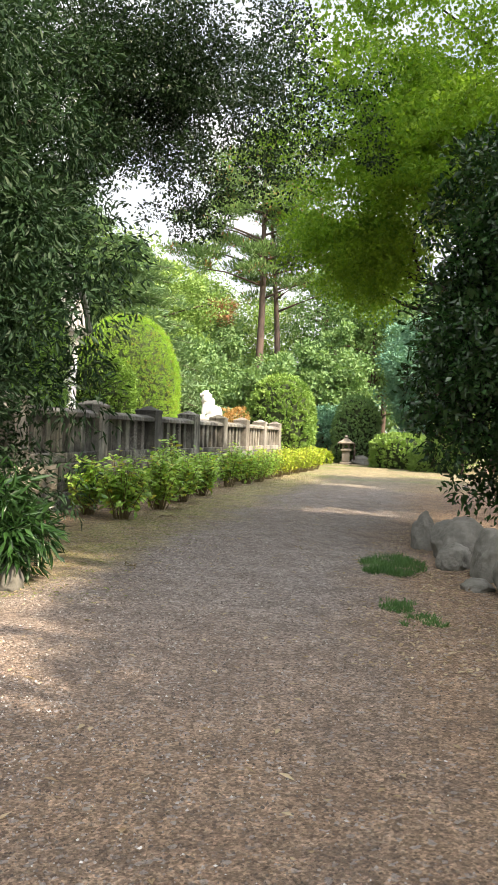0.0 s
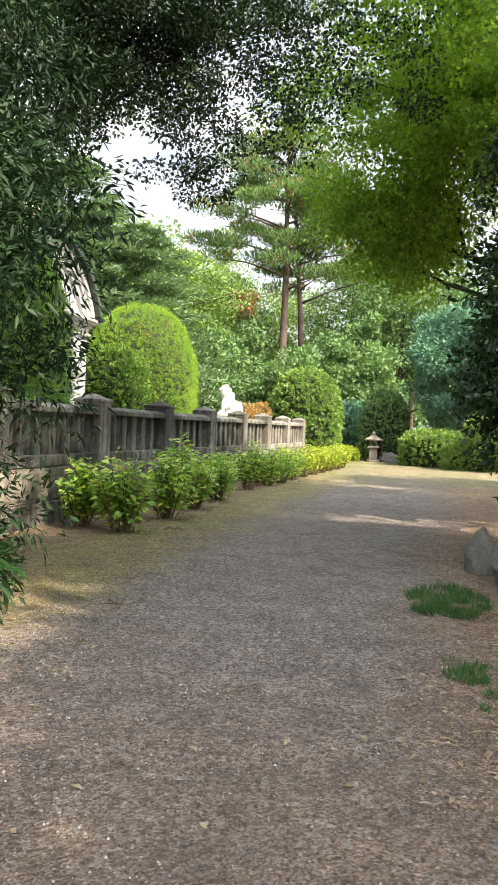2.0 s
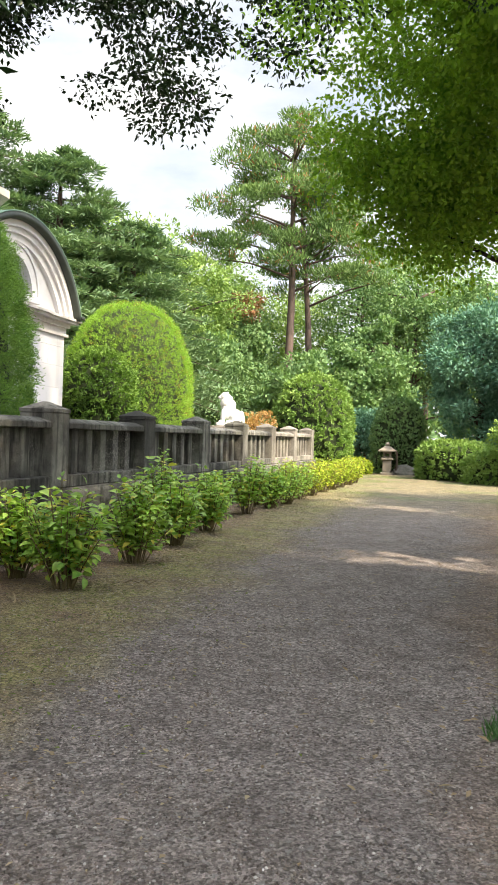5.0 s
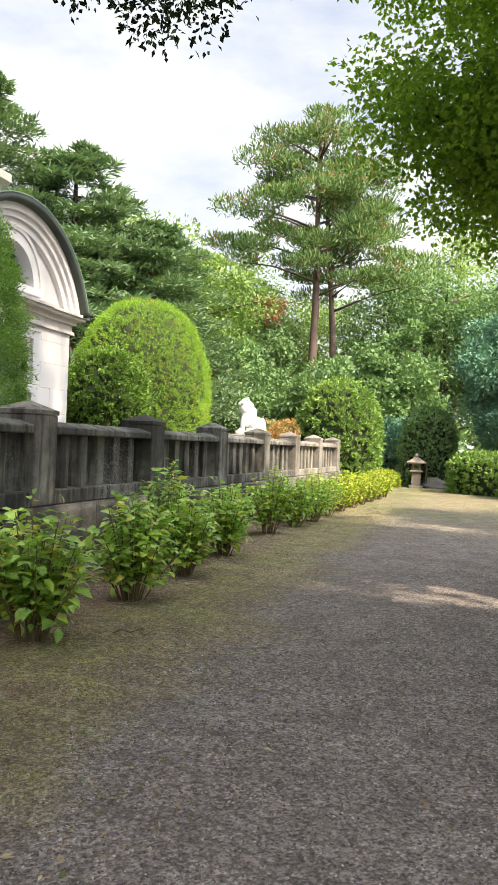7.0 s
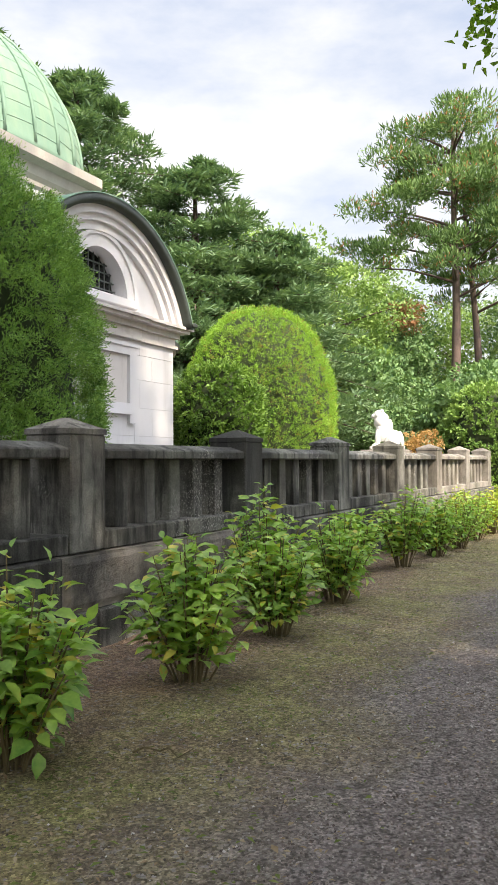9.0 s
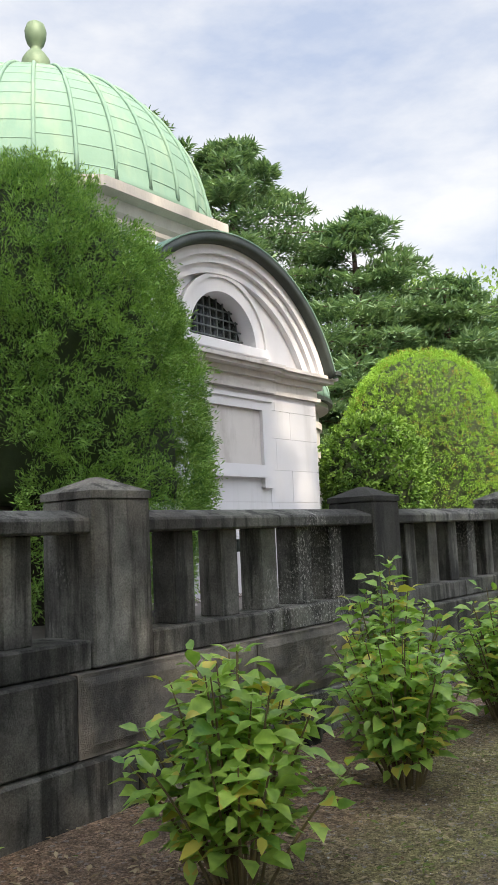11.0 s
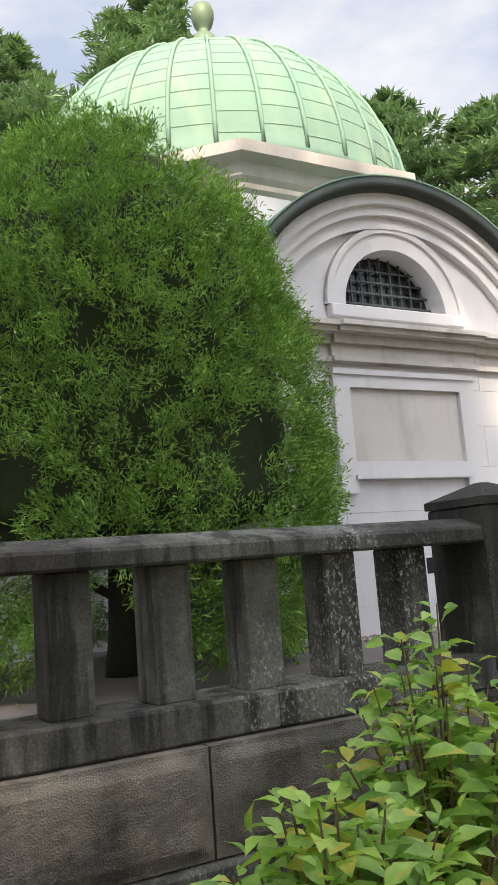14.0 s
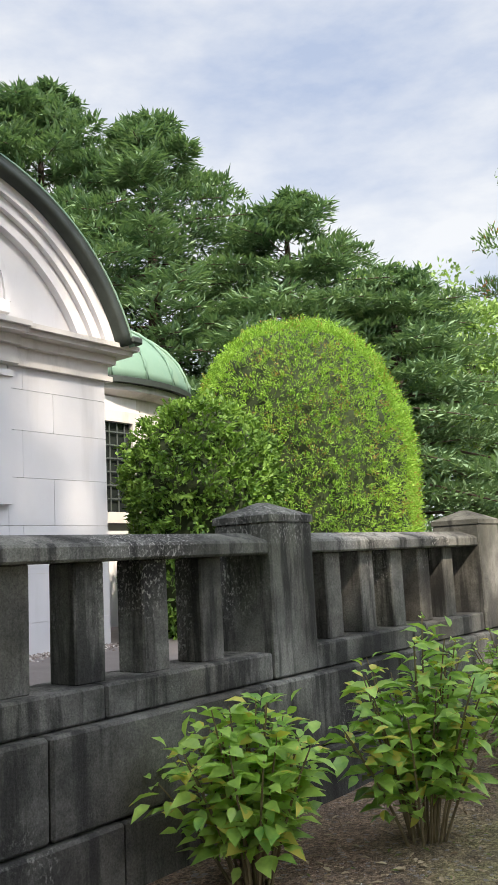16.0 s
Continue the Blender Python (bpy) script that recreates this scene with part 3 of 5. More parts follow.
for r0, r1, p in ((2.06, 2.44, 0.10), (2.20, 2.44, 0.17), (2.31, 2.44, 0.24)):
    a0 = math.asin((4.012 - RC) / r1)
    ao = arc(CY, RC, r1, a0, math.pi - a0, N)
    ai = arc(CY, RC, r0, math.asin((4.012 - RC) / r0), math.pi - math.asin((4.012 - RC) / r0), N)
    hpart("arch_moulding", band_x(bmesh.new(), ao, ai, FRONT + 0.001, FRONT + p), "white", None, "stepped white stone arch moulding")
# window: dark glass and iron grid
wi = thing("window_1", (FRONT - 0.26, WY, WZ), "half-round window with dark glass and iron grid", "window", kind="structure")
part("pane", mesh_from([(0, 0, 0)] + [(0, y - CY, z - WZ) for y, z in arc(CY, WZ, WR, 0, math.pi, N)], [(0, i, i + 1) for i in range(1, N + 1)], M["glass"]), None, wi, "dark uneven glass")
for i in range(-4, 5):
    y = i * 0.15
    h = math.sqrt(max(0.0, WR ** 2 - y ** 2))
    part("bar", boxed(0.03, 0.05, y - 0.011, y + 0.011, 0.0, h), M["iron"], wi)
for j in range(1, 5):
    z = j * 0.14
    h = math.sqrt(max(0.0, WR ** 2 - z ** 2))
    part("bar", boxed(0.052, 0.068, -h, h, z - 0.011, z + 0.011), M["iron"], wi)
# barrel roof: copper skin with a black front edge
a0 = math.asin((4.0 - RC) / 2.58)
ro, ri = arc(CY, RC, 2.58, a0, math.pi - a0, N), arc(CY, RC, 2.445, a0, math.pi - a0, N)
hpart("roof_edge", band_x(bmesh.new(), ro, ri, FRONT - 0.1, FRONT + 0.37), "dark_copper", None, "blackened copper roof edge", True)
hpart("barrel_roof", band_x(bmesh.new(), arc(CY, RC, 2.605, a0 - 0.01, math.pi - a0 + 0.01, N), arc(CY, RC, 2.583, a0 - 0.01, math.pi - a0 + 0.01, N), CX + 2.0, FRONT + 0.375), "copper", None, "green copper barrel roof", True)
hpart("gutter", boxed(CX + 3.0, FRONT + 0.40, CY + HALF + 0.10, CY + HALF + 0.27, 4.012, 4.10, bevel=0.02), "dark_copper")
# drum, slab and dome
T8 = math.pi / 8
f8 = 1 / math.cos(T8)


def centred(ob):
    ob.location = (0, 0, -GROUND2)
    return ob


centred(part("drum", lathe([(3.05 * f8, 4.2), (3.05 * f8, 6.20)], 8, T8), M["white"], hall, "eight-sided white stone drum"))
centred(part("drum_cornice", lathe([(3.05 * f8, 6.15), (3.10 * f8, 6.20), (3.10 * f8, 6.27), (3.16 * f8, 6.34), (3.20 * f8, 6.50), (3.36 * f8, 6.56), (3.36 * f8, 6.72), (3.10 * f8, 6.78)], 8, T8), M["stained"], hall, "stained eight-sided stone cornice"))
DZ, DR, RISE = 6.90, 3.17, 2.98
dome = centred(part("dome", lathe([(DR + 0.02, 6.76), (DR + 0.02, DZ)] + [(DR * math.cos(a), DZ + RISE * math.sin(a)) for a in np.linspace(0.02, 1.52, 26)], 96), M["copper"], hall, "pale green copper dome", True))
ribs = 32
for k in range(ribs):
    a = 2 * math.pi * (k + 0.58) / ribs
    pts = [((DR + 0.015) * math.cos(b) * math.cos(a), (DR + 0.015) * math.cos(b) * math.sin(a), DZ + (RISE + 0.015) * math.sin(b)) for b in np.linspace(0, 1.46, 14)]
    part("standing_seam", tube(bmesh.new(), pts, [0.034] * 14, 5), M["copper"], dome, smooth=True)
for k in range(ribs):
    # cross seams of each strip, staggered from strip to strip
    bm = bmesh.new()
    a0_, a1_ = 2 * math.pi * (k - 0.42) / ribs, 2 * math.pi * (k + 0.58) / ribs
    for j in range(13):
        b = 0.06 + 0.105 * (j + (0.30 if k % 2 else 0.0)) + 0.008 * math.sin(k * 3.3 + j * 5.1)
        if b > 1.36:
            continue
        rows = []
        for db, off in ((-0.003, 0.001), (0.0, 0.008), (0.004, 0.001)):
            r, z = (DR + off) * math.cos(b + db), DZ + (RISE + off) * math.sin(b + db)
            rows.append([bm.verts.new((r * math.cos(a0_ + (a1_ - a0_) * q / 4), r * math.sin(a0_ + (a1_ - a0_) * q / 4), z)) for q in range(5)])
        for p, q in zip(rows, rows[1:]):
            for c in range(4):
                bm.faces.new((p[c], p[c + 1], q[c + 1], q[c]))
    part("cross_seam", bm, M["copper"], dome)
centred(part("finial", lathe([(0.30, 9.74), (0.30, 9.90), (0.21, 9.96), (0.17, 10.06), (0.25, 10.18), (0.28, 10.33), (0.26, 10.47), (0.18, 10.60), (0.10, 10.68), (0.10, 10.73), (0.155, 10.80), (0.195, 10.93), (0.205, 11.05), (0.165, 11.18), (0.10, 11.23), (0.02, 11.24)], 24), M["old_copper"], hall, "two-bulb olive green copper finial", True))
# side apses under half domes
for s in (1, -1):
    ay = CY + s * 4.75
    hpart("apse_wall", boxed(CX - 2.3, CX + 2.3, *(sorted((CY + s * 3.0, ay))), GROUND2, 4.0), "white")
    ap = lathe([(2.30, GROUND2), (2.30, 3.62), (2.36, 3.64), (2.36, 3.78), (2.30, 3.80), (2.30, 4.02), (2.52, 4.08), (2.52, 4.18)], 64)
    bmesh.ops.translate(ap, verts=ap.verts, vec=(CX, ay, 0))
    hpart("apse", ap, "mould", None, "rounded white stone apse")
    eave = lathe([(2.50, 4.182), (2.62, 4.182), (2.62, 4.27), (2.5, 4.30)], 64)
    bmesh.ops.translate(eave, verts=eave.verts, vec=(CX, ay, 0))
    hpart("eave_gutter", eave, "dark_copper")
    hd = lathe([(2.56 * math.cos(a), 4.27 + 1.45 * math.sin(a)) for a in np.linspace(0.0, 1.5, 16)], 64)
    bmesh.ops.translate(hd, verts=hd.verts, vec=(CX, ay, 0))
    roof = hpart("apse_roof", hd, "copper", None, "rounded green copper roof", True)
    for k in range(24):
        a = 2 * math.pi * k / 24
        pts = [(CX + 2.57 * math.cos(b) * math.cos(a), ay + 2.57 * math.cos(b) * math.sin(a), 4.28 + 1.46 * math.sin(b)) for b in np.linspace(0, 1.42, 9)]
        part("standing_seam", tube(bmesh.new(), pts, [0.03] * 9, 5), M["copper"], roof, smooth=True)
    # small grated window beside the arm
    wy = CY + s * 4.15
    sw = thing("window_2" if s > 0 else "window_3", (CX + 2.3, wy, 2.35), "small recessed window with iron grid", "window", kind="structure")
    frm = bmesh.new()
    for y0, y1, z0, z1 in ((-0.62, -0.42, -0.1, 1.25), (0.42, 0.62, -0.1, 1.25), (-0.62, 0.62, 1.25, 1.42), (-0.70, 0.70, -0.26, -0.1)):
        box(frm, 0.002, 0.10, y0, y1, z0, z1)
    part("window_frame", frm, M["mould"], sw)
    part("pane", boxed(0.003, 0.012, -0.42, 0.42, -0.1, 1.25), M["glass"], sw, "dark glass")
    for i in range(-2, 3):
        part("bar", boxed(0.03, 0.045, i * 0.15 - 0.01, i * 0.15 + 0.01, -0.1, 1.25), M["iron"], sw)
    for j in range(6):
        part("bar", boxed(0.046, 0.06, -0.42, 0.42, 0.1 + j * 0.2 - 0.01, 0.1 + j * 0.2 + 0.01), M["iron"], sw)


# ---- plants ----
rng = np.random.default_rng(7)


def unit(v):
    return v / np.maximum(np.linalg.norm(v, axis=1, keepdims=True), 1e-9)


def leaves_mesh(name, at, aim, length, width, material, fold=0.25, flat=0.5, vary=0.35):
    """Many small folded leaves: each springs from at, points along aim, two triangles each side of its rib."""
    n = len(at)
    aim = unit(aim)
    up = np.tile((0.0, 0.0, 1.0), (n, 1)) * flat + rng.normal(size=(n, 3)) * (1 - flat)
    side = unit(np.cross(aim, up))
    nor = np.cross(side, aim)
    ln = length * (1 + vary * rng.uniform(-1, 1, (n, 1)))
    wd = width * (1 + vary * rng.uniform(-1, 1, (n, 1))) * 0.5
    v = np.empty((n, 4, 3))
    v[:, 0] = at
    v[:, 1] = at + aim * ln * 0.45 + side * wd + nor * wd * fold
    v[:, 2] = at + aim * ln - nor * ln * 0.10
    v[:, 3] = at + aim * ln * 0.45 - side * wd + nor * wd * fold
    idx = (np.arange(n)[:, None] * 4 + np.array([0, 1, 2, 0, 2, 3])[None]).astype(np.int32)
    me = bpy.data.meshes.new(name)
    me.vertices.add(4 * n)
    me.vertices.foreach_set("co", v.astype(np.float32).ravel())
    me.loops.add(6 * n)
    me.loops.foreach_set("vertex_index", idx.ravel())
    me.polygons.add(2 * n)
    me.polygons.foreach_set("loop_start", np.arange(0, 6 * n, 3, dtype=np.int32))
    me.update(calc_edges=True)
    me.materials.append(material)
    return me


def clumps(centres, radii, count, out=0.6, up=0.25):
    """Leaf places and directions, count a clump, gathered round each centre."""
    k = len(centres)
    d = rng.normal(size=(k, count, 3))
    d /= np.linalg.norm(d, axis=2, keepdims=True)
    r = rng.uniform(0.25, 1.0, (k, count, 1)) ** 0.6
    at = centres[:, None, :] + d * r * radii[:, None, :]
    aim = d * out + rng.normal(size=(k, count, 3)) * 0.5 + np.array((0, 0, up))
    return at.reshape(-1, 3), aim.reshape(-1, 3)


def crown_points(n, centre, size, shell=0.55, seed=0.0, low=-1.0):
    """Uneven places in an egg-shaped crown, mostly near its outside."""
    out = []
    while len(out) < n:
        d = rng.normal(size=3)
        d /= np.linalg.norm(d)
        if d[2] < low:
            continue
        bump = 0.82 + 0.36 * noise.noise((d[0] * 2 + seed, d[1] * 2, d[2] * 2 + seed))
        r = (shell + (1 - shell) * rng.random()) * bump
        out.append(np.array(centre) + d * np.array(size) * r)
    return np.array(out)


def trunk_and_limbs(height, radius, limbs, material, lean=(0, 0), wobble=0.12, sides=10):
    """A tapered trunk with limbs that reach given points (x, y, z from the foot)."""
    bm = bmesh.new()
    pts, rad = [], []
    for i in range(9):
        f = i / 8
        pts.append((lean[0] * f + wobble * math.sin(f * 5) * f, lean[1] * f + wobble * math.cos(f * 4.1) * f, height * f - 0.1))
        rad.append(radius * (1.25 if i == 0 else 1 - 0.72 * f))
    tube(bm, pts, rad, sides)
    for (x, y, z), r in limbs:
        f = max(0.15, min(0.93, (z - 0.25 * math.hypot(x, y)) / height))
        s = Vector((lean[0] * f + wobble * math.sin(f * 5) * f, lean[1] * f + wobble * math.cos(f * 4.1) * f, height * f - 0.1))
        e_ = Vector((x, y, z))
        mid = s.lerp(e_, 0.5) + Vector((0.05 * (x - y), 0.05 * x, 0.06 * (e_ - s).length))
        tube(bm, [s, s.lerp(mid, 0.5) + Vector((0, 0, 0.02)), mid, mid.lerp(e_, 0.55), e_], [r, r * 0.8, r * 0.6, r * 0.4, r * 0.16], 6)
    return mesh_of(bm, material, True)


def tree(name, place, label, height, crown_c, crown_s, n_clump, clump_r, per, leaf, width, mat, bark="bark", radius=0.25, lean=(0, 0), shell=0.5, low=-1.0, up=0.15, flatten=0.6, limbs=9, out=0.6, flat=0.5, category="tree", group="", gaps=()):
    root = thing(name, place, label, category, group)
    cs = crown_points(n_clump, crown_c, crown_s, shell, place[0] + place[1], low)
    for spot, r in gaps:
        # clear the crown along a sun ray, so a chosen spot is sunlit
        off = cs + np.array(place) - np.array(spot)
        d_ = np.array(to_sun)
        cs = cs[np.linalg.norm(off - (off @ d_)[:, None] * d_, axis=1) > r + clump_r * 0.55]
    pick = cs[rng.choice(len(cs), min(limbs, len(cs)), replace=False)]
    part("trunk", trunk_and_limbs(height, radius, [(tuple(p), radius * 0.42) for p in pick], M[bark], lean), None, root)
    rr = np.array((clump_r, clump_r, clump_r * flatten)) * rng.uniform(0.6, 1.25, (len(cs), 1))
    at, aim = clumps(cs, rr, per, out, up)
    part("crown", leaves_mesh("crown", at, aim, leaf, width, M[mat], flat=flat), None, root)
    return root


def conifer(name, place, label, height, spread, boughs, per, leaf, width, mat, bark="bark", radius=0.4, first=0.2, droop=0.12, power=1.0, category="tree"):
    """A cedar: level boughs in uneven tiers, each a flat drooping spray."""
    root = thing(name, place, label, category)
    bm = bmesh.new()
    tube(bm, [(0, 0, -0.1), (0.05, 0.02, height * 0.35), (0.0, 0.08, height * 0.7), (0.03, 0, height * 0.98)], [radius, radius * 0.72, radius * 0.4, 0.04], 9)
    ats, aims = [], []
    tiers = int(height / 1.15)
    for b in range(boughs):
        tier = math.floor((b + rng.random()) / boughs * tiers) + 0.5
        f = first + (1 - first) * tier / tiers + rng.normal() * 0.02
        f = min(f, 0.985)
        z = height * f
        reach_ = spread * (1 - f) ** power * rng.uniform(0.6, 1.15) + 0.14
        a = b * 2.4 + rng.normal() * 0.4
        tip = np.array((math.cos(a) * reach_, math.sin(a) * reach_, z - droop * reach_ + 0.25 * reach_ * (f - 0.3)))
        root_p = np.array((0, 0, z - 0.1))
        mid = (tip + root_p) / 2 + np.array((0, 0, 0.09 * reach_))
        if b % 2 == 0:
            tube(bm, [tuple(root_p), tuple(mid), tuple(tip)], [radius * 0.22 * (1.1 - f), radius * 0.14 * (1.1 - f), 0.015], 5)
        shoot = rng.integers(0, 16, per)
        u = 0.10 + 0.90 * ((shoot + 0.5) / 16) ** 0.8
        line = (1 - u)[:, None] ** 2 * root_p + (2 * u * (1 - u))[:, None] * mid + (u ** 2)[:, None] * tip
        acr = np.array((-math.sin(a), math.cos(a), 0.0))
        ahead = np.array((math.cos(a), math.sin(a), 0.0))
        side_ = np.where(shoot % 2 == 0, 1.0, -1.0)[:, None]
        w = (reach_ * 0.44 * (1.08 - u) + 0.22)[:, None]
        v = rng.random((per, 1))
        way = acr * side_ * 0.85 + ahead * 0.55
        at = line + way * w * v + np.array((0, 0, 1.0)) * (0.10 * v - 0.32 * w * v * v) + rng.normal(size=(per, 3)) * np.array((0.09, 0.09, 0.055))
        aim = way * 0.9 + np.array((0, 0, 0.42)) + rng.normal(size=(per, 3)) * 0.38
        ats.append(at), aims.append(aim)
    part("trunk", mesh_of(bm, M[bark], True), None, root)
    part("crown", leaves_mesh("crown", np.concatenate(ats), np.concatenate(aims), leaf, width, M[mat], flat=0.75), None, root)
    return root


def pine(name, place, label, height, pads, lean=(0, 0), radius=0.27, bare=0.55, spread=3.2, side=(0, 0), dead=7):
    """A tall red pine: a bare trunk, crooked limbs and flat pads of needles."""
    root = thing(name, place, label, "tree", "tall pines")
    cs = []
    for i in range(pads):
        f = bare + (1 - bare) * (i + rng.random()) / pads
        r = spread * (1.15 - f) ** 0.55 * rng.uniform(0.35, 1.1)
        a = i * 2.4 + rng.normal() * 0.5
        cs.append((lean[0] * f + math.cos(a) * r + side[0], lean[1] * f + math.sin(a) * r + side[1], height * f + rng.normal() * 0.3))
    cs = np.array(cs)
    part("trunk", trunk_and_limbs(height * 0.97, radius, [(tuple(p), 0.075) for p in cs[::2]], M["pine_bark"], lean, 0.25), None, root)
    rr = np.array((1.3, 1.3, 0.36)) * rng.uniform(0.7, 1.3, (len(cs), 1))
    at, aim = clumps(cs, rr, 360, 0.5, 0.9)
    part("crown", leaves_mesh("crown", at, aim, 0.33, 0.075, M["pine"], flat=0.2), None, root)
    if not dead:
        return root
    brown = np.array([(lean[0] * 0.5 + side[0] - 1.6 + rng.normal() * 0.6, -0.8 + rng.normal() * 0.5, height * (bare - 0.12) + rng.normal() * 0.4) for _ in range(dead)])
    at, aim = clumps(brown, np.tile((0.6, 0.6, 0.25), (dead, 1)), 120, 0.5, -0.2)
    part("dead_spray", leaves_mesh("dead_spray", at, aim, 0.3, 0.05, M["dead_pine"]), None, root, "browned dead pine spray")
    return root


def clipped_form(name, place, label, radius_at, height, n, leaf, width, mat, category, bump=0.06, bump_scale=1.6, depth=0.12, core=0.9, z0=0.0, out=1.0, up=0.25, gaps=0.0, fan=10, tuft=0.10, core_from=0.0, group="", relief=0.05):
    """A clipped bush: a smooth core coloured dark for inner shade, and a dense coat of leaves on a turned, slightly
    lumpy form.
    """
    root = thing(name, place, label, category, group)
    seed = place[0] * 3.7 + place[1]

    def lump(a, z):
        return 1 + bump * noise.noise((math.cos(a) * bump_scale + seed, math.sin(a) * bump_scale, z * bump_scale * 0.7)) + 0.45 * bump * noise.noise((math.cos(a) * 7 + seed, math.sin(a) * 7, z * 5))

    # closed smooth core; its dark colour stands in for shaded depth
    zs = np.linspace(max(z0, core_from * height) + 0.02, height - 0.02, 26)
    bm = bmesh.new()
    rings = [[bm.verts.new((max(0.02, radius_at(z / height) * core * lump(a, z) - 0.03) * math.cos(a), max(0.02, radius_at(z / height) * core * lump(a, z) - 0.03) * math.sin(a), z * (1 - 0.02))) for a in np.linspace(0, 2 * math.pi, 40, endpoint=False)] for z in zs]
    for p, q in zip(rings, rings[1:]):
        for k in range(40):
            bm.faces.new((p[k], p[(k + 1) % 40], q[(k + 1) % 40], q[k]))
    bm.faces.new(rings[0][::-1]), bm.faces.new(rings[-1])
    part("shade_core", bm, M["twig"], root, "dark inner core with the shade in its colour", True)
    if core_from:
        # the bare lower part shows a trunk and dead limbs
        limbs = [((math.cos(q * 2.4) * 1.3, math.sin(q * 2.4) * 1.3, 0.7 + 0.22 * q), 0.05) for q in range(11)]
        part("trunk", trunk_and_limbs(height * 0.9, 0.17, limbs, M["dark_bark"]), None, root)
    # area-weighted heights; needles stand in small fans
    zz = np.linspace(z0, height, 400)
    rad = np.array([radius_at(z / height) for z in zz])
    slope = np.sqrt(1 + np.gradient(rad, zz) ** 2)
    wgt = rad * np.minimum(slope, 8)
    cdf = np.cumsum(wgt) / wgt.sum()
    tufts = n // fan
    z = np.interp(rng.random(tufts), cdf, zz)
    a = rng.uniform(0, 2 * math.pi, tufts)
    lum = np.array([lump(p, q) for p, q in zip(a, z)])
    r = np.interp(z, zz, rad)
    dr = np.interp(z, zz, np.gradient(rad, zz))
    nor = unit(np.stack((np.cos(a), np.sin(a), np.clip(-dr, -1.2, 6)), 1))
    mid = np.stack((r * lum * np.cos(a), r * lum * np.sin(a), z), 1) - nor * rng.uniform(0.0, depth, (tufts, 1))
    tufted = np.array([noise.noise((p[0] * 4.5 + seed, p[1] * 4.5, p[2] * 6.0)) + 0.6 * noise.noise((p[0] * 11, p[1] * 11 + seed, p[2] * 14)) for p in mid])
    mid = mid + nor * relief * (tufted[:, None] - 0.2)
    if gaps:
        keep = np.array([noise.noise((p[0] * 1.3 + seed, p[1] * 1.3, p[2] * 1.3)) < 0.40 - gaps * (1 if p[2] < height * 0.5 else 0) for p in mid])
        mid, nor = mid[keep], nor[keep]
    way = unit(nor * out + rng.normal(size=mid.shape) * 0.5 + np.array((0, 0, up)))
    at = np.repeat(mid, fan, 0)
    aim = np.repeat(way, fan, 0) + rng.normal(size=at.shape) * 0.5
    at = at + np.repeat(way, fan, 0) * rng.uniform(0, tuft, (len(at), 1)) + rng.normal(size=at.shape) * tuft * 0.22
    part("foliage", leaves_mesh("foliage", at, aim, leaf, width, M[mat], flat=0.2), None, root)
    return root


def profile(*stops):
    xs, ys = zip(*stops)
    return lambda f: float(np.interp(f, xs, ys))


def dome_profile(r, low=0.95, belly=0.45, power=2.3):
    def at(f):
        if f < belly:
            return r * (low + (1 - low) * math.sin(f / belly * math.pi / 2))
        u = (f - belly) / (1 - belly)
        return r * max(0.0, 1 - u ** power) ** (1 / power)
    return at


# big clipped yew before the hall
clipped_form("clipped_yew", (-9.16, 16.62, 0.5), "large dark green clipped conical yew on the terrace", profile((0, 1.10), (0.08, 1.60), (0.25, 1.84), (0.42, 1.84), (0.60, 1.70), (0.75, 1.47), (0.87, 1.12), (0.95, 0.70), (1.0, 0.0)), 5.06, 250000, 0.058, 0.0125, "yew", "tree", 0.05, 1.8, 0.12, 0.84, 0.25, 0.75, 0.3, 0.05, 30, 0.15, 0.27, relief=0.15)
# bright rounded hedge and the darker bush before it
clipped_form("rounded_hedge", (-9.46, 26.39, 0.5), "bright green clipped dome-shaped conifer bush", dome_profile(1.70, 0.9, 0.42, 2.3), 4.47, 110000, 0.052, 0.013, "hedge", "bush", 0.06, 1.5, 0.10, 0.93, 0.0, 0.8, 0.45, 0.0, 8, 0.08)
clipped_form("holly_bush", (-9.25, 23.97, 0.5), "dark glossy small-leaved bush beside the hall", profile((0, 0.55), (0.12, 0.92), (0.26, 0.98), (0.36, 0.80), (0.44, 0.86), (0.62, 0.98), (0.80, 0.80), (0.92, 0.5), (1.0, 0.0)), 3.05, 26000, 0.075, 0.038, "holly", "bush", 0.14, 2.0, 0.14, 0.86, 0.0, 0.7, 0.2)
clipped_form("round_bush", (-5.71, 34.26, 0.0), "large clipped round green bush at the fence end", dome_profile(1.42, 0.85, 0.45, 2.2), 3.72, 26000, 0.10, 0.055, "clipped", "bush", 0.07, 1.4, 0.12, 0.92, 0.0, 0.8, 0.2)
clipped_form("round_bush", (-3.25, 42.6, 0.0), "clipped round green bush behind the stone lantern", dome_profile(1.15, 0.9, 0.45, 2.4), 3.35, 15000, 0.11, 0.06, "forest", "bush", 0.08, 1.4, 0.12, 0.92, 0.0, 0.8, 0.2)
clipped_form("low_hedge", (-0.75, 38.4, 0.0), "low wide green clipped bush by the walk", dome_profile(1.5, 0.95, 0.5, 2.6), 1.5, 12000, 0.11, 0.06, "clipped", "bush", 0.10, 1.6, 0.12, 0.92, 0.0, 0.8, 0.2)
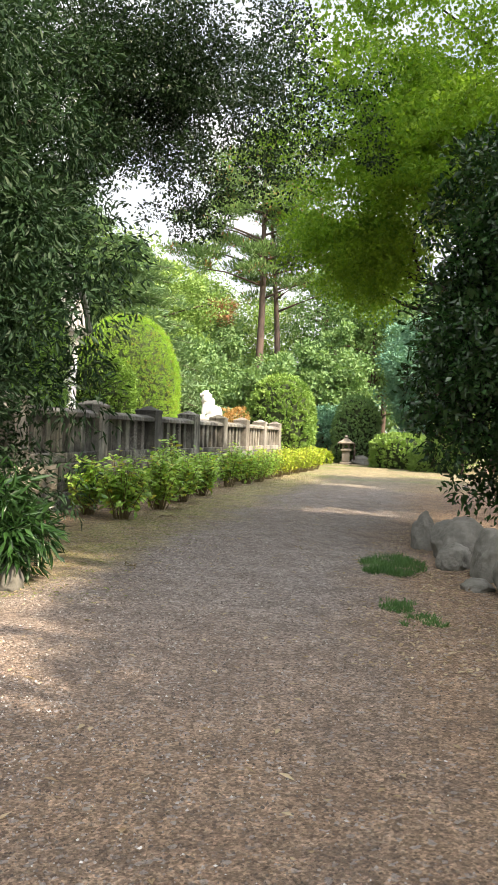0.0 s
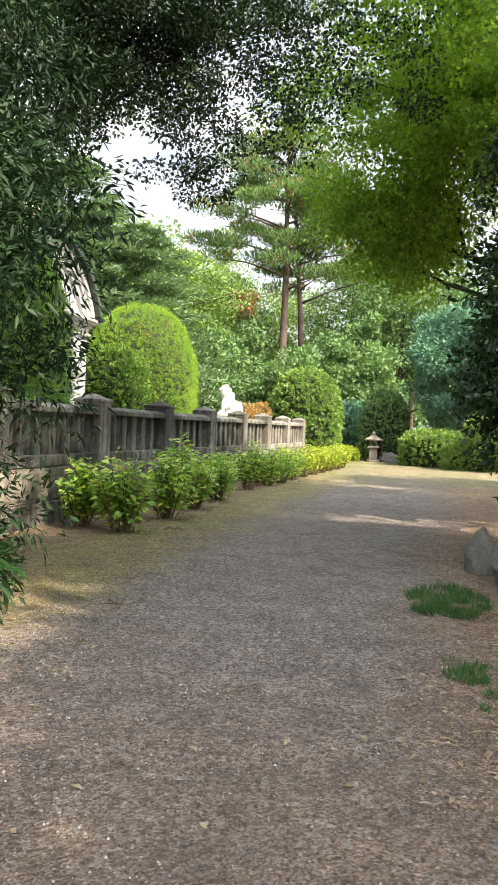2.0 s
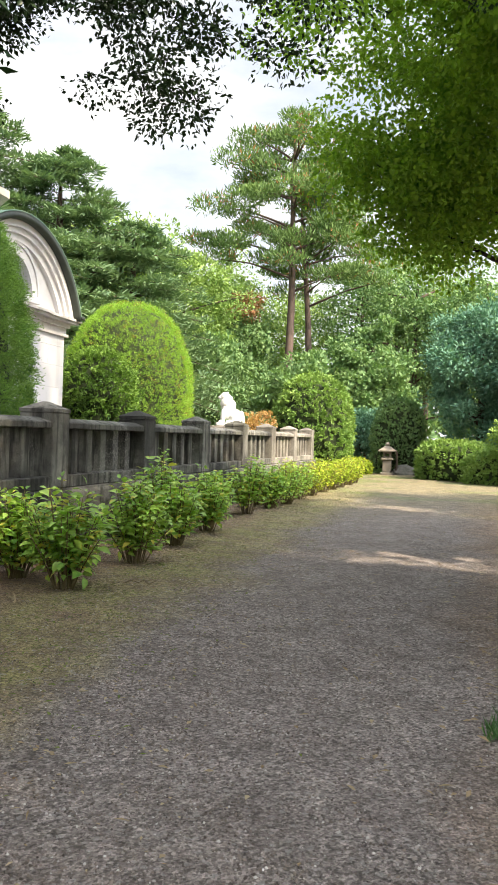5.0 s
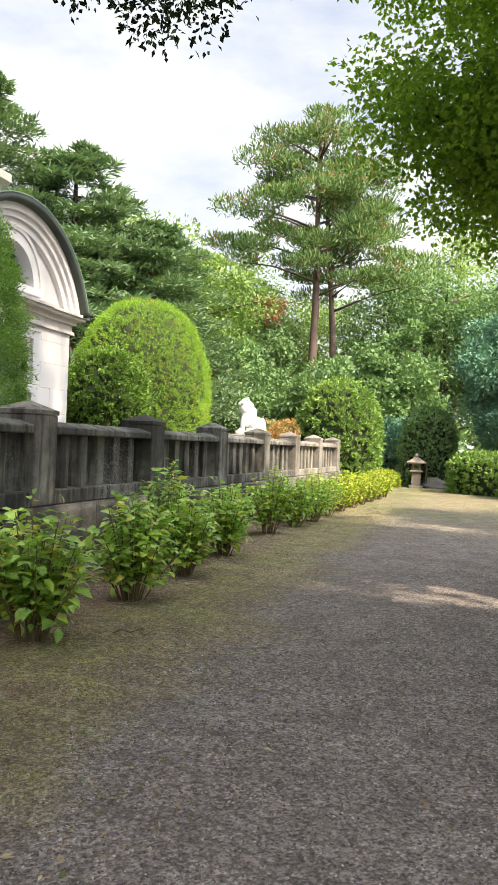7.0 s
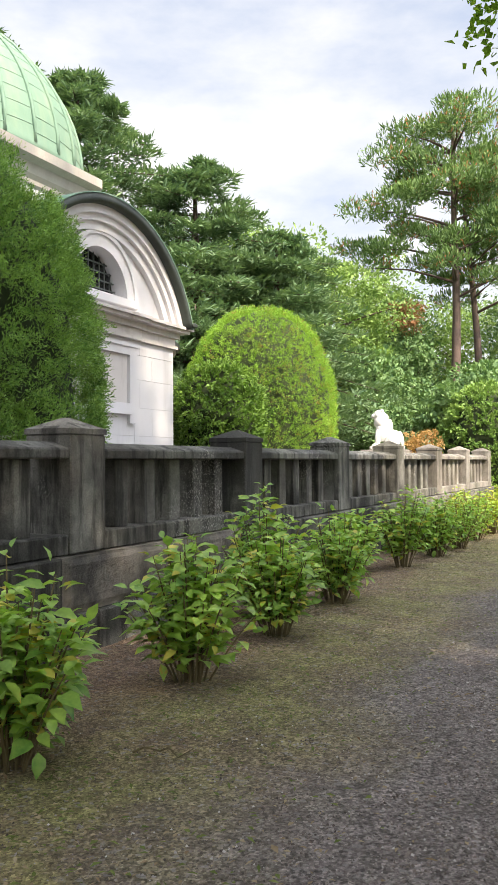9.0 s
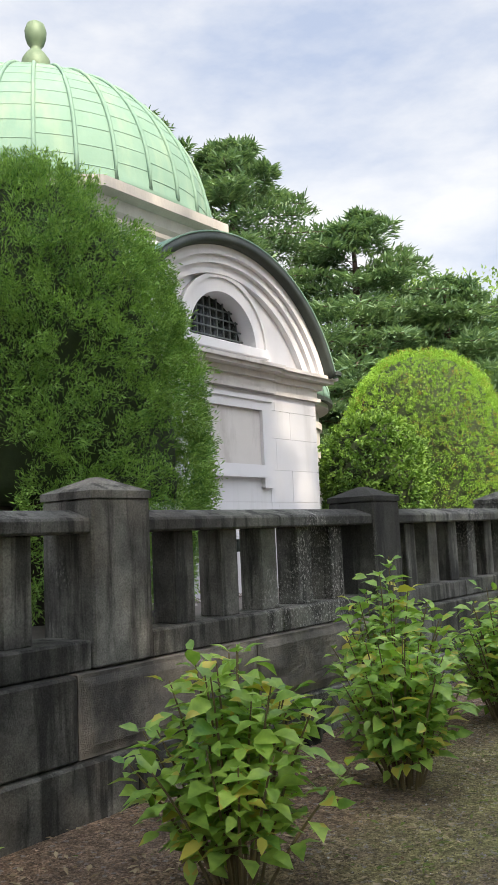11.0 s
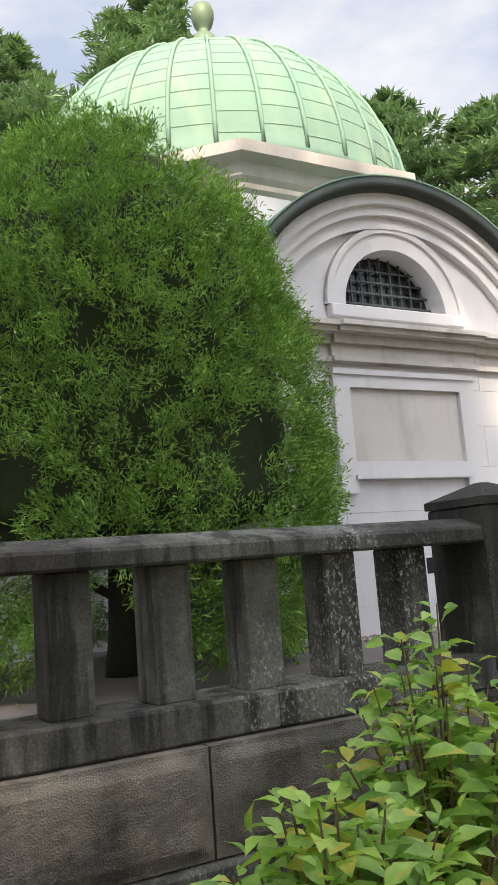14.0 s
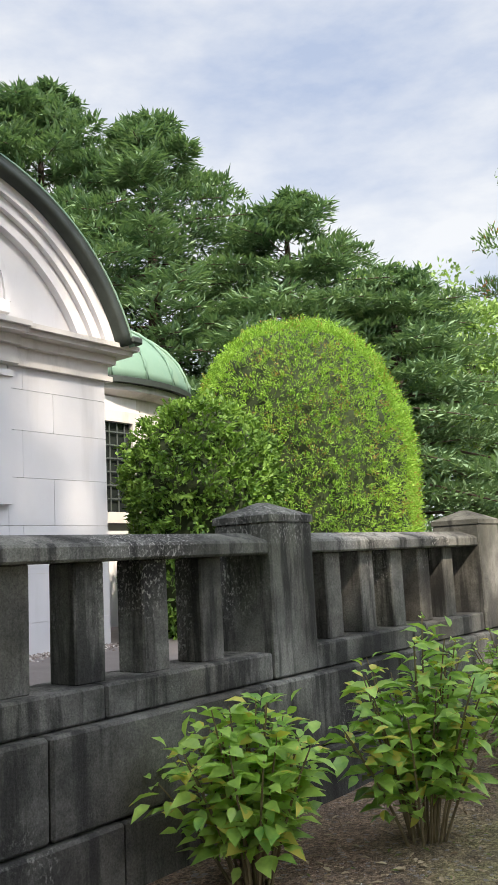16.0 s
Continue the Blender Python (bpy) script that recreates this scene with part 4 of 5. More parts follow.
clipped_form("low_hedge", (0.7, 36.2, 0.0), "low rounded light green bush by the walk", dome_profile(1.15, 0.95, 0.5, 2.2), 1.15, 9000, 0.11, 0.06, "clipped", "bush", 0.12, 1.6, 0.12, 0.92, 0.0, 0.8, 0.2)
clipped_form("small_bush", (-4.75, 40.6, 0.0), "small rounded yellow-green bush", dome_profile(0.5, 0.9, 0.4, 2.0), 0.62, 3000, 0.08, 0.04, "yellow_green", "bush", 0.1, 1.6, 0.08, 0.9)

# pines and cedars beyond
pine("pine_tree", (-10.15, 50.0, 0), "tall red-trunked pine with flat needle pads", 18.6, 56, (0.5, 0.3), 0.30, 0.58, 6.4, (-0.9, 0))
pine("pine_tree", (-8.9, 51.5, 0), "slender red-trunked pine with sparse needles", 16.5, 32, (-0.6, 0.2), 0.26, 0.60, 5.2, (1.6, 0), 0)
for x, y, h, s in ((-22.0, 36.0, 17.0, 8.0), (-25.5, 34.0, 18.8, 8.0), (-18.0, 38.5, 13.6, 7.5), (-29.0, 31.0, 20.0, 8.5), (-30.5, 26.8, 24.5, 8.5), (-34.0, 21.5, 23.5, 9.0), (-15.5, 41.0, 11.0, 6.5)):
    conifer("cedar_tree", (x, y, 0), "tall green cedar with layered drooping boughs", h, s * 1.12, int(h * 12.5), 265, 0.34, 0.085, "cedar", "bark", 0.45, 0.04, 0.15, 0.58)

for x, y, h, w, mat, dens in ((-19.0, 44.0, 13.0, 4.2, "broadleaf", 1.0), (-15.5, 46.5, 12.5, 4.0, "broadleaf", 1.0), (-21.5, 52.0, 15.5, 5.0, "forest", 0.8), (-16.0, 58.0, 15.0, 5.0, "broadleaf", 0.8), (-12.0, 60.0, 13.0, 4.5, "broadleaf", 0.8), (-7.0, 58.0, 14.0, 4.5, "forest", 0.8), (-3.5, 55.0, 12.5, 4.5, "forest", 0.8), (0.5, 54.0, 12.5, 4.5, "forest", 0.8), (5.0, 52.0, 13.0, 5.0, "forest", 0.8), (-12.8, 46.5, 6.8, 3.2, "forest", 0.8), (-8.3, 46.0, 6.0, 2.6, "forest", 0.8), (-5.2, 47.5, 7.5, 2.6, "forest", 0.8), (-27.0, 55.0, 16.0, 5.5, "forest", 0.8), (-3.0, 62.0, 18.0, 5.0, "broadleaf", 0.7), (-13.5, 51.0, 10.0, 3.6, "forest", 0.8)):
    tree("broadleaf_tree", (x, y, 0), "leafy green tree at the edge of the woods", h * 0.85, (0, 0, h * 0.56), (w, w, h * 0.46), int(110 * dens), w * 0.28, 150 if y > 50 else 190, 0.22, 0.13, mat, "bark", 0.24, (0.3, 0.2), 0.5, -0.9, 0.15, 0.6, 12)
tree("blue_green_tree", (0.2, 41.5, 0), "dense blue-green evergreen beside the walk", 7.0, (0, 0, 4.3), (2.7, 2.4, 4.2), 150, 0.75, 210, 0.20, 0.09, "blue_green", "bark", 0.25, (0, 0), 0.6, -0.95, 0.1, 0.7, 6)
tree("blue_green_tree", (3.2, 39.0, 0), "dense blue-green evergreen beside the walk", 6.5, (0, 0, 4.0), (2.4, 2.4, 3.9), 130, 0.75, 200, 0.20, 0.09, "blue_green", "bark", 0.25, (0, 0), 0.6, -0.95, 0.1, 0.7, 6)
tree("light_green_shrub", (1.6, 35.0, 0), "pale green loose shrub beside the walk", 2.3, (0, 0, 1.6), (1.3, 1.3, 1.5), 60, 0.4, 120, 0.13, 0.06, "clipped", "bark", 0.06, (0, 0), 0.5, -0.9, 0.2, 0.7, 6, category="shrub")
tree("orange_shrub", (-7.05, 31.6, 0.5), "small shrub with orange-brown leaves", 1.6, (0, 0, 1.35), (0.55, 0.5, 0.6), 26, 0.2, 60, 0.09, 0.05, "autumn", "stem", 0.03, (0, 0), 0.4, -0.9, 0.2, 0.7, 6, category="shrub")
tree("understory_shrub", (-5.2, 44.5, 0), "dark green broad shrub under the trees", 2.6, (0, 0, 1.6), (1.7, 1.4, 1.7), 60, 0.5, 150, 0.16, 0.09, "blue_green", "bark", 0.08, (0, 0), 0.5, -0.9, 0.2, 0.7, 6, category="shrub")
# a closed belt of dim woods behind
belt = []
for k in range(980):
    t_ = k / 980
    a = radians(-180 + 360 * t_)
    d = 66 + 9 * rng.random()
    belt.append((-6 - math.sin(a) * d, 18 + math.cos(a) * d * 0.92, rng.uniform(0, 9 + 3 * math.sin(k * 0.13))))
belt = np.array(belt)
at, aim = clumps(belt, np.tile((2.6, 2.6, 2.2), (len(belt), 1)), 80, 0.6, 0.2)
tagged(new("far_woods", leaves_mesh("far_woods", at, aim, 0.7, 0.5, M["forest"])), "dense dark green woods closing the view", "woods", kind="stuff")

# unseen leaf mass added behind the start, to cut sky light from the south
south = np.stack((rng.uniform(-26, 16, 210), rng.uniform(-28, -9, 210), 8.0 * rng.random(210) ** 0.8), 1)
at, aim = clumps(south, np.tile((2.2, 2.2, 1.8), (len(south), 1)), 90, 0.6, 0.2)
tagged(new("south_shade_woods", leaves_mesh("south_shade_woods", at, aim, 0.7, 0.5, M["forest"])), "unseen dark green woods added behind the start to block sky light", "woods", kind="stuff")

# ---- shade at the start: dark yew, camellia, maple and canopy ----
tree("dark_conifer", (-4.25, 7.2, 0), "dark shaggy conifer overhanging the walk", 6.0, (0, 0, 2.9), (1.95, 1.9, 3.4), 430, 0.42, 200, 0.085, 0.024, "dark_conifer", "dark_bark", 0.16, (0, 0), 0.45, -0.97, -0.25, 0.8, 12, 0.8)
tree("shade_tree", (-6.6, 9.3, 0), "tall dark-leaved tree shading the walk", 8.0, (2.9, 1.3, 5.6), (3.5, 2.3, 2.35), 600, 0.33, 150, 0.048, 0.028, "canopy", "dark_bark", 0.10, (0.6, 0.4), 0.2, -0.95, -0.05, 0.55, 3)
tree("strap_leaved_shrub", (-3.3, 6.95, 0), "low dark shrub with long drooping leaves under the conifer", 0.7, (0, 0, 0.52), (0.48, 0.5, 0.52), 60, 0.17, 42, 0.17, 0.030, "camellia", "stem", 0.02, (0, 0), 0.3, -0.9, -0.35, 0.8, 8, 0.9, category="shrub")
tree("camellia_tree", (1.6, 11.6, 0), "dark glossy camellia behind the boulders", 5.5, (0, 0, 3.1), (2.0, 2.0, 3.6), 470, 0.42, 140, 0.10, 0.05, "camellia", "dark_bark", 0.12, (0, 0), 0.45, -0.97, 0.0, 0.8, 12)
maple = tree("maple_tree", (4.0, 15.9, 0), "spreading green maple with arching dark boughs", 6.2, (-3.9, -1.5, 6.15), (3.7, 4.2, 2.45), 540, 0.45, 150, 0.066, 0.052, "maple", "dark_bark", 0.2, (-1.0, -0.5), 0.15, -0.93, -0.15, 0.5, 10, 0.5, 0.55)
low = crown_points(190, (-5.0, -0.6, 4.5), (1.55, 1.8, 1.1), 0.1, 2.0)
at, aim = clumps(low, np.tile((0.40, 0.40, 0.26), (len(low), 1)), 130, 0.5, -0.15)
part("low_spray", leaves_mesh("low_spray", at, aim, 0.066, 0.052, M["maple"], flat=0.5), None, maple, "low hanging maple spray")
for pts, r in ((((3.0, 15.4, 2.2), (1.6, 15.3, 3.2), (0.3, 15.4, 3.9), (-0.39, 15.5, 4.21), (-0.85, 15.45, 4.45), (-1.05, 15.5, 4.85), (-1.3, 15.6, 5.5)), 0.085), (((3.0, 15.4, 2.0), (1.4, 15.6, 2.9), (0.35, 15.5, 3.42), (-0.37, 15.5, 3.66), (-0.95, 15.4, 3.95), (-1.4, 15.3, 4.5)), 0.06), (((-0.85, 15.45, 4.45), (-1.3, 15.3, 4.5), (-1.75, 15.2, 4.75), (-2.1, 15.3, 5.2)), 0.03), (((-0.1, 15.45, 4.08), (-0.25, 15.2, 4.6), (-0.15, 15.0, 5.2), (-0.4, 14.9, 5.9)), 0.035)):
    k_ = len(pts)
    b_ = part("bough", tube(bmesh.new(), pts, [r * (1 - 0.8 * i / (k_ - 1)) for i in range(k_)], 8), M["dark_bark"], maple, "arching dark bough", True)
    b_.location = -maple.location
# tall trees out of view to the east, added so their shade lies over the walk and the hall
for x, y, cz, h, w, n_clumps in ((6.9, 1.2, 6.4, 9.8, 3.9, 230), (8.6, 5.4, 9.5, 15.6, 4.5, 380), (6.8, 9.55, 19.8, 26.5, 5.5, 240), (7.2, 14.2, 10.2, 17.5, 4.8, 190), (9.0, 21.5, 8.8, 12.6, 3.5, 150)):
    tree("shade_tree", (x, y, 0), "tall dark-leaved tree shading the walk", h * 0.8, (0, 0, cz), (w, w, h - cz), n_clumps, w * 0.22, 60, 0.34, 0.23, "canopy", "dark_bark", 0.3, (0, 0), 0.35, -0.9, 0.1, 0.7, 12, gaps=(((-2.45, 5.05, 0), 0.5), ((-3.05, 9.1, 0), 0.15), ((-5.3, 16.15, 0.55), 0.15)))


# ---- hydrangea row ----
def broad_leaves(name, at, aim, nor, length, width, material):
    """Ovate leaves with a folded rib and a drooping tip."""
    n = len(at)
    aim = unit(aim)
    side = unit(np.cross(aim, nor))
    nor = np.cross(side, aim)
    ln, wd = length[:, None], width[:, None] * 0.5
    f = [(0.0, 0.0), (0.28, 0.86), (0.58, 0.92), (1.0, 0.0)]
    v = np.empty((n, 8, 3))
    v[:, 0] = at
    for i, (u, w) in enumerate(f[1:3]):
        c = at + aim * ln * u - nor * ln * 0.16 * u * u
        v[:, 1 + 3 * i] = c + side * wd * w + nor * wd * 0.30
        v[:, 2 + 3 * i] = c
        v[:, 3 + 3 * i] = c - side * wd * w + nor * wd * 0.30
    v[:, 7] = at + aim * ln - nor * ln * 0.26
    tri = np.array([0, 1, 2, 0, 2, 3, 1, 4, 5, 1, 5, 2, 2, 5, 6, 2, 6, 3, 4, 7, 5, 5, 7, 6])
    idx = (np.arange(n)[:, None] * 8 + tri[None]).astype(np.int32)
    me = bpy.data.meshes.new(name)
    me.vertices.add(8 * n)
    me.vertices.foreach_set("co", v.astype(np.float32).ravel())
    me.loops.add(24 * n)
    me.loops.foreach_set("vertex_index", idx.ravel())
    me.polygons.add(8 * n)
    me.polygons.foreach_set("loop_start", np.arange(0, 24 * n, 3, dtype=np.int32))
    me.update(calc_edges=True)
    me.polygons.foreach_set("use_smooth", [True] * (8 * n))
    me.materials.append(material)
    return me


def hydrangea(place, height, spread, stems, mat, label, leaf=0.132, dense=1.0):
    root = thing("hydrangea_shrub", place, label, "shrub", "hydrangeas along the fence")
    ats, aims, nors, lens = [], [], [], []
    for k in range(stems):
        a = k * 2.4 + rng.normal() * 0.4
        r = spread * math.sqrt((k + 0.5) / stems) * rng.uniform(0.8, 1.1)
        h = height * (1.0 - 0.42 * (r / spread) ** 2) * rng.uniform(0.8, 1.06)
        foot = np.array((math.cos(a) * r * 0.22, math.sin(a) * r * 0.22, -0.03))
        tip = np.array((math.cos(a) * r, math.sin(a) * r, h))
        mid = foot * 0.6 + tip * 0.4 + np.array((0, 0, 0.16 * h))
        u = np.linspace(0, 1, 6)[:, None]
        pts = (1 - u) ** 2 * foot + 2 * u * (1 - u) * mid + u ** 2 * tip
        part("stem", tube(bmesh.new(), [tuple(p) for p in pts], [0.008, 0.0075, 0.007, 0.006, 0.005, 0.003], 5), M["stem"], root)
        pairs = int(rng.integers(9, 13) * dense)
        for i in range(pairs):
            f = 0.26 + 0.74 * (i + 0.6) / pairs
            p = (1 - f) ** 2 * foot + 2 * f * (1 - f) * mid + f ** 2 * tip
            turn = i * math.pi / 2 + a + rng.normal() * 0.25
            for s in (0, math.pi):
                d = np.array((math.cos(turn + s), math.sin(turn + s), rng.uniform(-0.15, 0.5) + 0.35 * (f > 0.9)))
                ats.append(p + d * 0.03), aims.append(d)
                nors.append(np.array((0, 0, 1.0)) + rng.normal(size=3) * 0.3)
                lens.append(leaf * (0.62 if f > 0.93 else 1.0) * rng.uniform(0.65, 1.2))
            if rng.random() < 0.8:
                d = rng.normal(size=3) * np.array((1, 1, 0.5))
                ats.append(p + unit(d[None])[0] * 0.09), aims.append(d + np.array((0, 0, 0.1))), nors.append(np.array((0, 0, 1.0)) + rng.normal(size=3) * 0.4)
                lens.append(leaf * rng.uniform(0.5, 0.9))
    lens = np.array(lens)
    part("foliage", broad_leaves("foliage", np.array(ats), np.array(aims), np.array(nors), lens, lens * rng.uniform(0.5, 0.66, len(lens)), M[mat]), None, root)
    return root


green = "leafy bright green hydrangea shrub in bare soil"
kinds = [hydrangea((-4.2, 12.2, 0), 0.98, 0.46, 30, "hydrangea", green),
         hydrangea((-4.18, 13.9, 0), 0.96, 0.44, 30, "hydrangea", green),
         hydrangea((-4.22, 15.4, 0), 0.88, 0.40, 26, "hydrangea", green),
         hydrangea((-4.72, 16.2, 0), 1.24, 0.42, 22, "hydrangea", "tall leggy green hydrangea shrub close to the fence"),
         hydrangea((-4.5, 20.25, 0), 1.06, 0.46, 24, "hydrangea", "leggy green hydrangea shrub with bare twigs")]
for x, y, turn, kind, scale in ((-4.85, 12.5, 40, 1, 0.92), (-4.33, 17.15, 80, 0, 0.96), (-4.88, 19.35, 30, 2, 1.0), (-4.35, 21.6, 300, 0, 0.96)):
    copy_thing(kinds[kind], pose(x, y, 0, 0, 0, turn) @ Matrix.Scale(scale, 4)).scale = (scale, scale, scale)
sunny = hydrangea((-4.3, 23.0, 0), 0.92, 0.48, 26, "hydrangea", "green hydrangea shrub in the sunny part of the row", 0.10)
for x, y, turn, scale in ((-4.3, 24.5, 60, 1.0), (-4.75, 22.4, 10, 1.05)):
    copy_thing(sunny, pose(x, y, 0, 0, 0, turn))
# the row's end: same shrub, with its sunlight in the leaf colour
gold = hydrangea((-4.25, 26.0, 0), 0.95, 0.52, 28, "yellow_green", "hydrangea shrub at the row's end, sunlight put into its yellow-green leaves", 0.10)
for x, y, turn in ((-4.2, 27.4, 75), (-4.15, 28.8, 190), (-4.1, 30.2, 260), (-4.05, 31.6, 20), (-4.0, 32.8, 120), (-4.7, 25.3, 45)):
    copy_thing(gold, pose(x, y, 0, 0, 0, turn))


# ---- boulders, grass and litter ----
def boulder(place, size, turn, seed, label):
    bm = bmesh.new()
    bmesh.ops.create_icosphere(bm, subdivisions=5, radius=1.0)
    for v in bm.verts:
        d = v.co.normalized()
        r = 1 + 0.22 * noise.noise(d * 1.3 + Vector((seed, 0, 0))) + 0.10 * noise.noise(d * 3.1 + Vector((0, seed, 0))) + 0.045 * noise.noise(d * 8 + Vector((seed, seed, 0))) + 0.02 * noise.noise(d * 19 + Vector((seed, 0, seed)))
        # a few worn flat faces
        for q in range(5):
            nrm = Vector((math.sin(seed + q * 2.1), math.cos(seed * 1.7 + q * 1.3), math.sin(q * 0.9 + seed * 0.6))).normalized()
            r = min(r, (0.84 + 0.05 * noise.noise(d * 6)) / max(0.05, d.dot(nrm))) if d.dot(nrm) > 0.5 else r
        v.co = Vector((d.x * size[0] * r, d.y * size[1] * r, d.z * size[2] * r))
    ob = new("boulder", mesh_of(bm, M["boulder"], True))
    ob.matrix_basis = pose(place[0], place[1], place[2], 0, 0, turn)
    return tagged(ob, label, "rock", "boulders edging the walk")


grey = "weathered grey boulder half sunk in leaf litter"
boulder((0.12, 11.05, 0.10), (0.16, 0.20, 0.33), 20, 1.0, grey)
boulder((0.52, 10.35, 0.12), (0.33, 0.34, 0.38), 60, 2.3, "large weathered grey boulder half sunk in leaf litter")
boulder((0.42, 9.62, 0.06), (0.16, 0.19, 0.20), 130, 3.1, "small grey boulder half sunk in leaf litter")
boulder((0.80, 9.15, 0.12), (0.25, 0.32, 0.36), 10, 4.7, "large weathered grey boulder half sunk in leaf litter")
boulder((0.58, 8.45, 0.0), (0.17, 0.15, 0.09), 75, 5.5, "small pale flat stone in leaf litter")
boulder((0.98, 8.25, 0.10), (0.24, 0.32, 0.34), 35, 6.2, grey)
boulder((1.2, 7.4, 0.10), (0.30, 0.34, 0.34), 95, 7.7, grey)
boulder((-3.12, 6.85, 0.05), (0.11, 0.15, 0.17), 15, 9.4, "pale stone at the foot of the dark conifer")
boulder((-2.88, 41.4, 0.08), (0.55, 0.35, 0.34), 5, 8.1, "low grey stone beside the stone lantern")


def ground_z(x, y):
    return np.array([ground_height(a, b) for a, b in zip(x, y)])


def grass_patch(x, y, rx, ry, n, length, label):
    a, r = rng.uniform(0, 2 * math.pi, n), np.sqrt(rng.random(n))
    px, py = x + rx * r * np.cos(a), y + ry * r * np.sin(a)
    keep = np.array([noise.noise((p * 5, q * 5, 1.0)) > -0.02 for p, q in zip(px, py)])
    px, py = px[keep], py[keep]
    at = np.stack((px, py, ground_z(px, py) - 0.005), 1)
    aim = np.stack((rng.normal(size=len(px)) * 0.55, rng.normal(size=len(px)) * 0.55, np.ones(len(px))), 1)
    tagged(new("grass_patch", leaves_mesh("grass", at, aim, length, 0.007, M["grass"], flat=0.1)), label, "grass", kind="stuff")


grass_patch(-0.2, 9.35, 0.34, 0.62, 2600, 0.085, "tuft of green grass on the bare path edge")
grass_patch(-0.06, 7.45, 0.20, 0.26, 700, 0.055, "thin patch of green grass on the bare path edge")
grass_patch(0.12, 6.9, 0.17, 0.26, 600, 0.05, "thin patch of green grass on the bare path edge")


def litter(name, n, xy, length, width, mat, label, category, lift=0.012):
    x, y = xy
    at = np.stack((x, y, ground_z(x, y) + lift * rng.uniform(0.3, 1.0, n)), 1)
    aim = np.stack((rng.normal(size=n), rng.normal(size=n), rng.normal(size=n) * 0.12), 1)
    tagged(new(name, leaves_mesh(name, at, aim, length, width, M[mat], flat=0.9, vary=0.6)), label, category, kind="stuff")


n_ = 1100
litter("fallen_leaves", n_, (rng.uniform(-3.2, 1.0, n_), rng.uniform(1.5, 26, n_)), 0.055, 0.018, "dry_leaf", "scattered pale dry leaves on the gravel", "leaf litter")
n_ = 2600
litter("fallen_leaves", n_, (-4.55 + rng.normal(size=n_) * 0.42, rng.uniform(8, 30, n_)), 0.05, 0.02, "dry_leaf", "dry brown leaves under the hydrangeas", "leaf litter")
n_ = 1500
litter("fallen_leaves", n_, (0.25 + rng.normal(size=n_) * 0.42, rng.uniform(5.5, 13, n_)), 0.05, 0.02, "dry_leaf", "brown leaf litter round the boulders", "leaf litter")


n_ = 9000
litter("leaf_crumbs", n_, (-3.5 + rng.normal(size=n_) * 0.75, 6.5 + 20 * rng.random(n_) ** 1.3), 0.026, 0.012, "dry_leaf", "crumbled dry leaves on the soil strip", "leaf litter")
n_ = 5000
litter("moss_tufts", n_, (-3.45 + rng.normal(size=n_) * 0.55, 6.5 + 22 * rng.random(n_) ** 1.2), 0.035, 0.014, "moss", "thin moss and low weeds along the path edge", "moss", 0.02)


def pebbles(name, n, x, y, size, label="fine loose grey gravel on the walk"):
    """Loose gravel: low four-sided chips."""
    z = ground_z(x, y)
    s = size * rng.uniform(0.4, 1.3, n)
    t = rng.uniform(0, 2 * math.pi, n)
    v = np.empty((n, 5, 3))
    for k in range(4):
        rr = s * rng.uniform(0.7, 1.2, n)
        v[:, k] = np.stack((x + rr * np.cos(t + k * math.pi / 2), y + rr * np.sin(t + k * math.pi / 2), z - 0.002), 1)
    v[:, 4] = np.stack((x + rng.normal(size=n) * s * 0.3, y + rng.normal(size=n) * s * 0.3, z + s * rng.uniform(0.5, 0.9, n)), 1)
    idx = (np.arange(n)[:, None] * 5 + np.array([0, 1, 4, 1, 2, 4, 2, 3, 4, 3, 0, 4])[None]).astype(np.int32)
    me = bpy.data.meshes.new(name)
    me.vertices.add(5 * n)
    me.vertices.foreach_set("co", v.astype(np.float32).ravel())
    me.loops.add(12 * n)
    me.loops.foreach_set("vertex_index", idx.ravel())
    me.polygons.add(4 * n)
    me.polygons.foreach_set("loop_start", np.arange(0, 12 * n, 3, dtype=np.int32))
    me.update(calc_edges=True)
    me.materials.append(M["pebble"])
    tagged(new(name, me), label, "gravel", kind="stuff")


n_ = 75000
pebbles("gravel", n_, -1.9 + rng.normal(size=n_) * 1.05, 2.2 + 19 * rng.random(n_) ** 1.15, 0.0075)


n_ = 2500
wx, wy = FRONT + np.abs(rng.normal(size=n_)) * 0.22 + 0.03, rng.uniform(CY - 2.4, CY + 2.5, n_)
ground_z_, ground_z = ground_z, lambda x, y: np.full(len(x), 0.602)
pebbles("wall_pebbles", n_, wx, wy, 0.022, "pale pebbles along the foot of the hall")
ground_z = ground_z_


# dry twigs dropped by the fence
for x, y, turn, ln in ((-4.85, 14.75, 20, 0.5), (-4.7, 15.0, 75, 0.42), (-4.95, 14.6, -30, 0.35), (-4.6, 20.9, 50, 0.4), (-3.6, 12.6, 10, 0.3), (0.1, 8.9, 60, 0.35), (-2.6, 8.2, 140, 0.28)):
    pts = [(ln * (k / 5 - 0.5), 0.035 * math.sin(k * 1.9 + turn), 0.018 + 0.03 * (k % 2)) for k in range(6)]
    tw = new("dry_twig", mesh_of(tube(tube(bmesh.new(), pts, [0.006, 0.0055, 0.005, 0.0045, 0.004, 0.002], 5), [pts[2], (pts[2][0] + ln * 0.16, 0.09, 0.03), (pts[2][0] + ln * 0.26, 0.13, 0.015)], [0.004, 0.003, 0.0015], 5), M["stem"]))
    tw.matrix_basis = pose(x, y, ground_height(x, y) - 0.004, 0, 0, turn)
    tagged(tw, "thin dry brown twig lying on the soil", "twig", "fallen twigs")


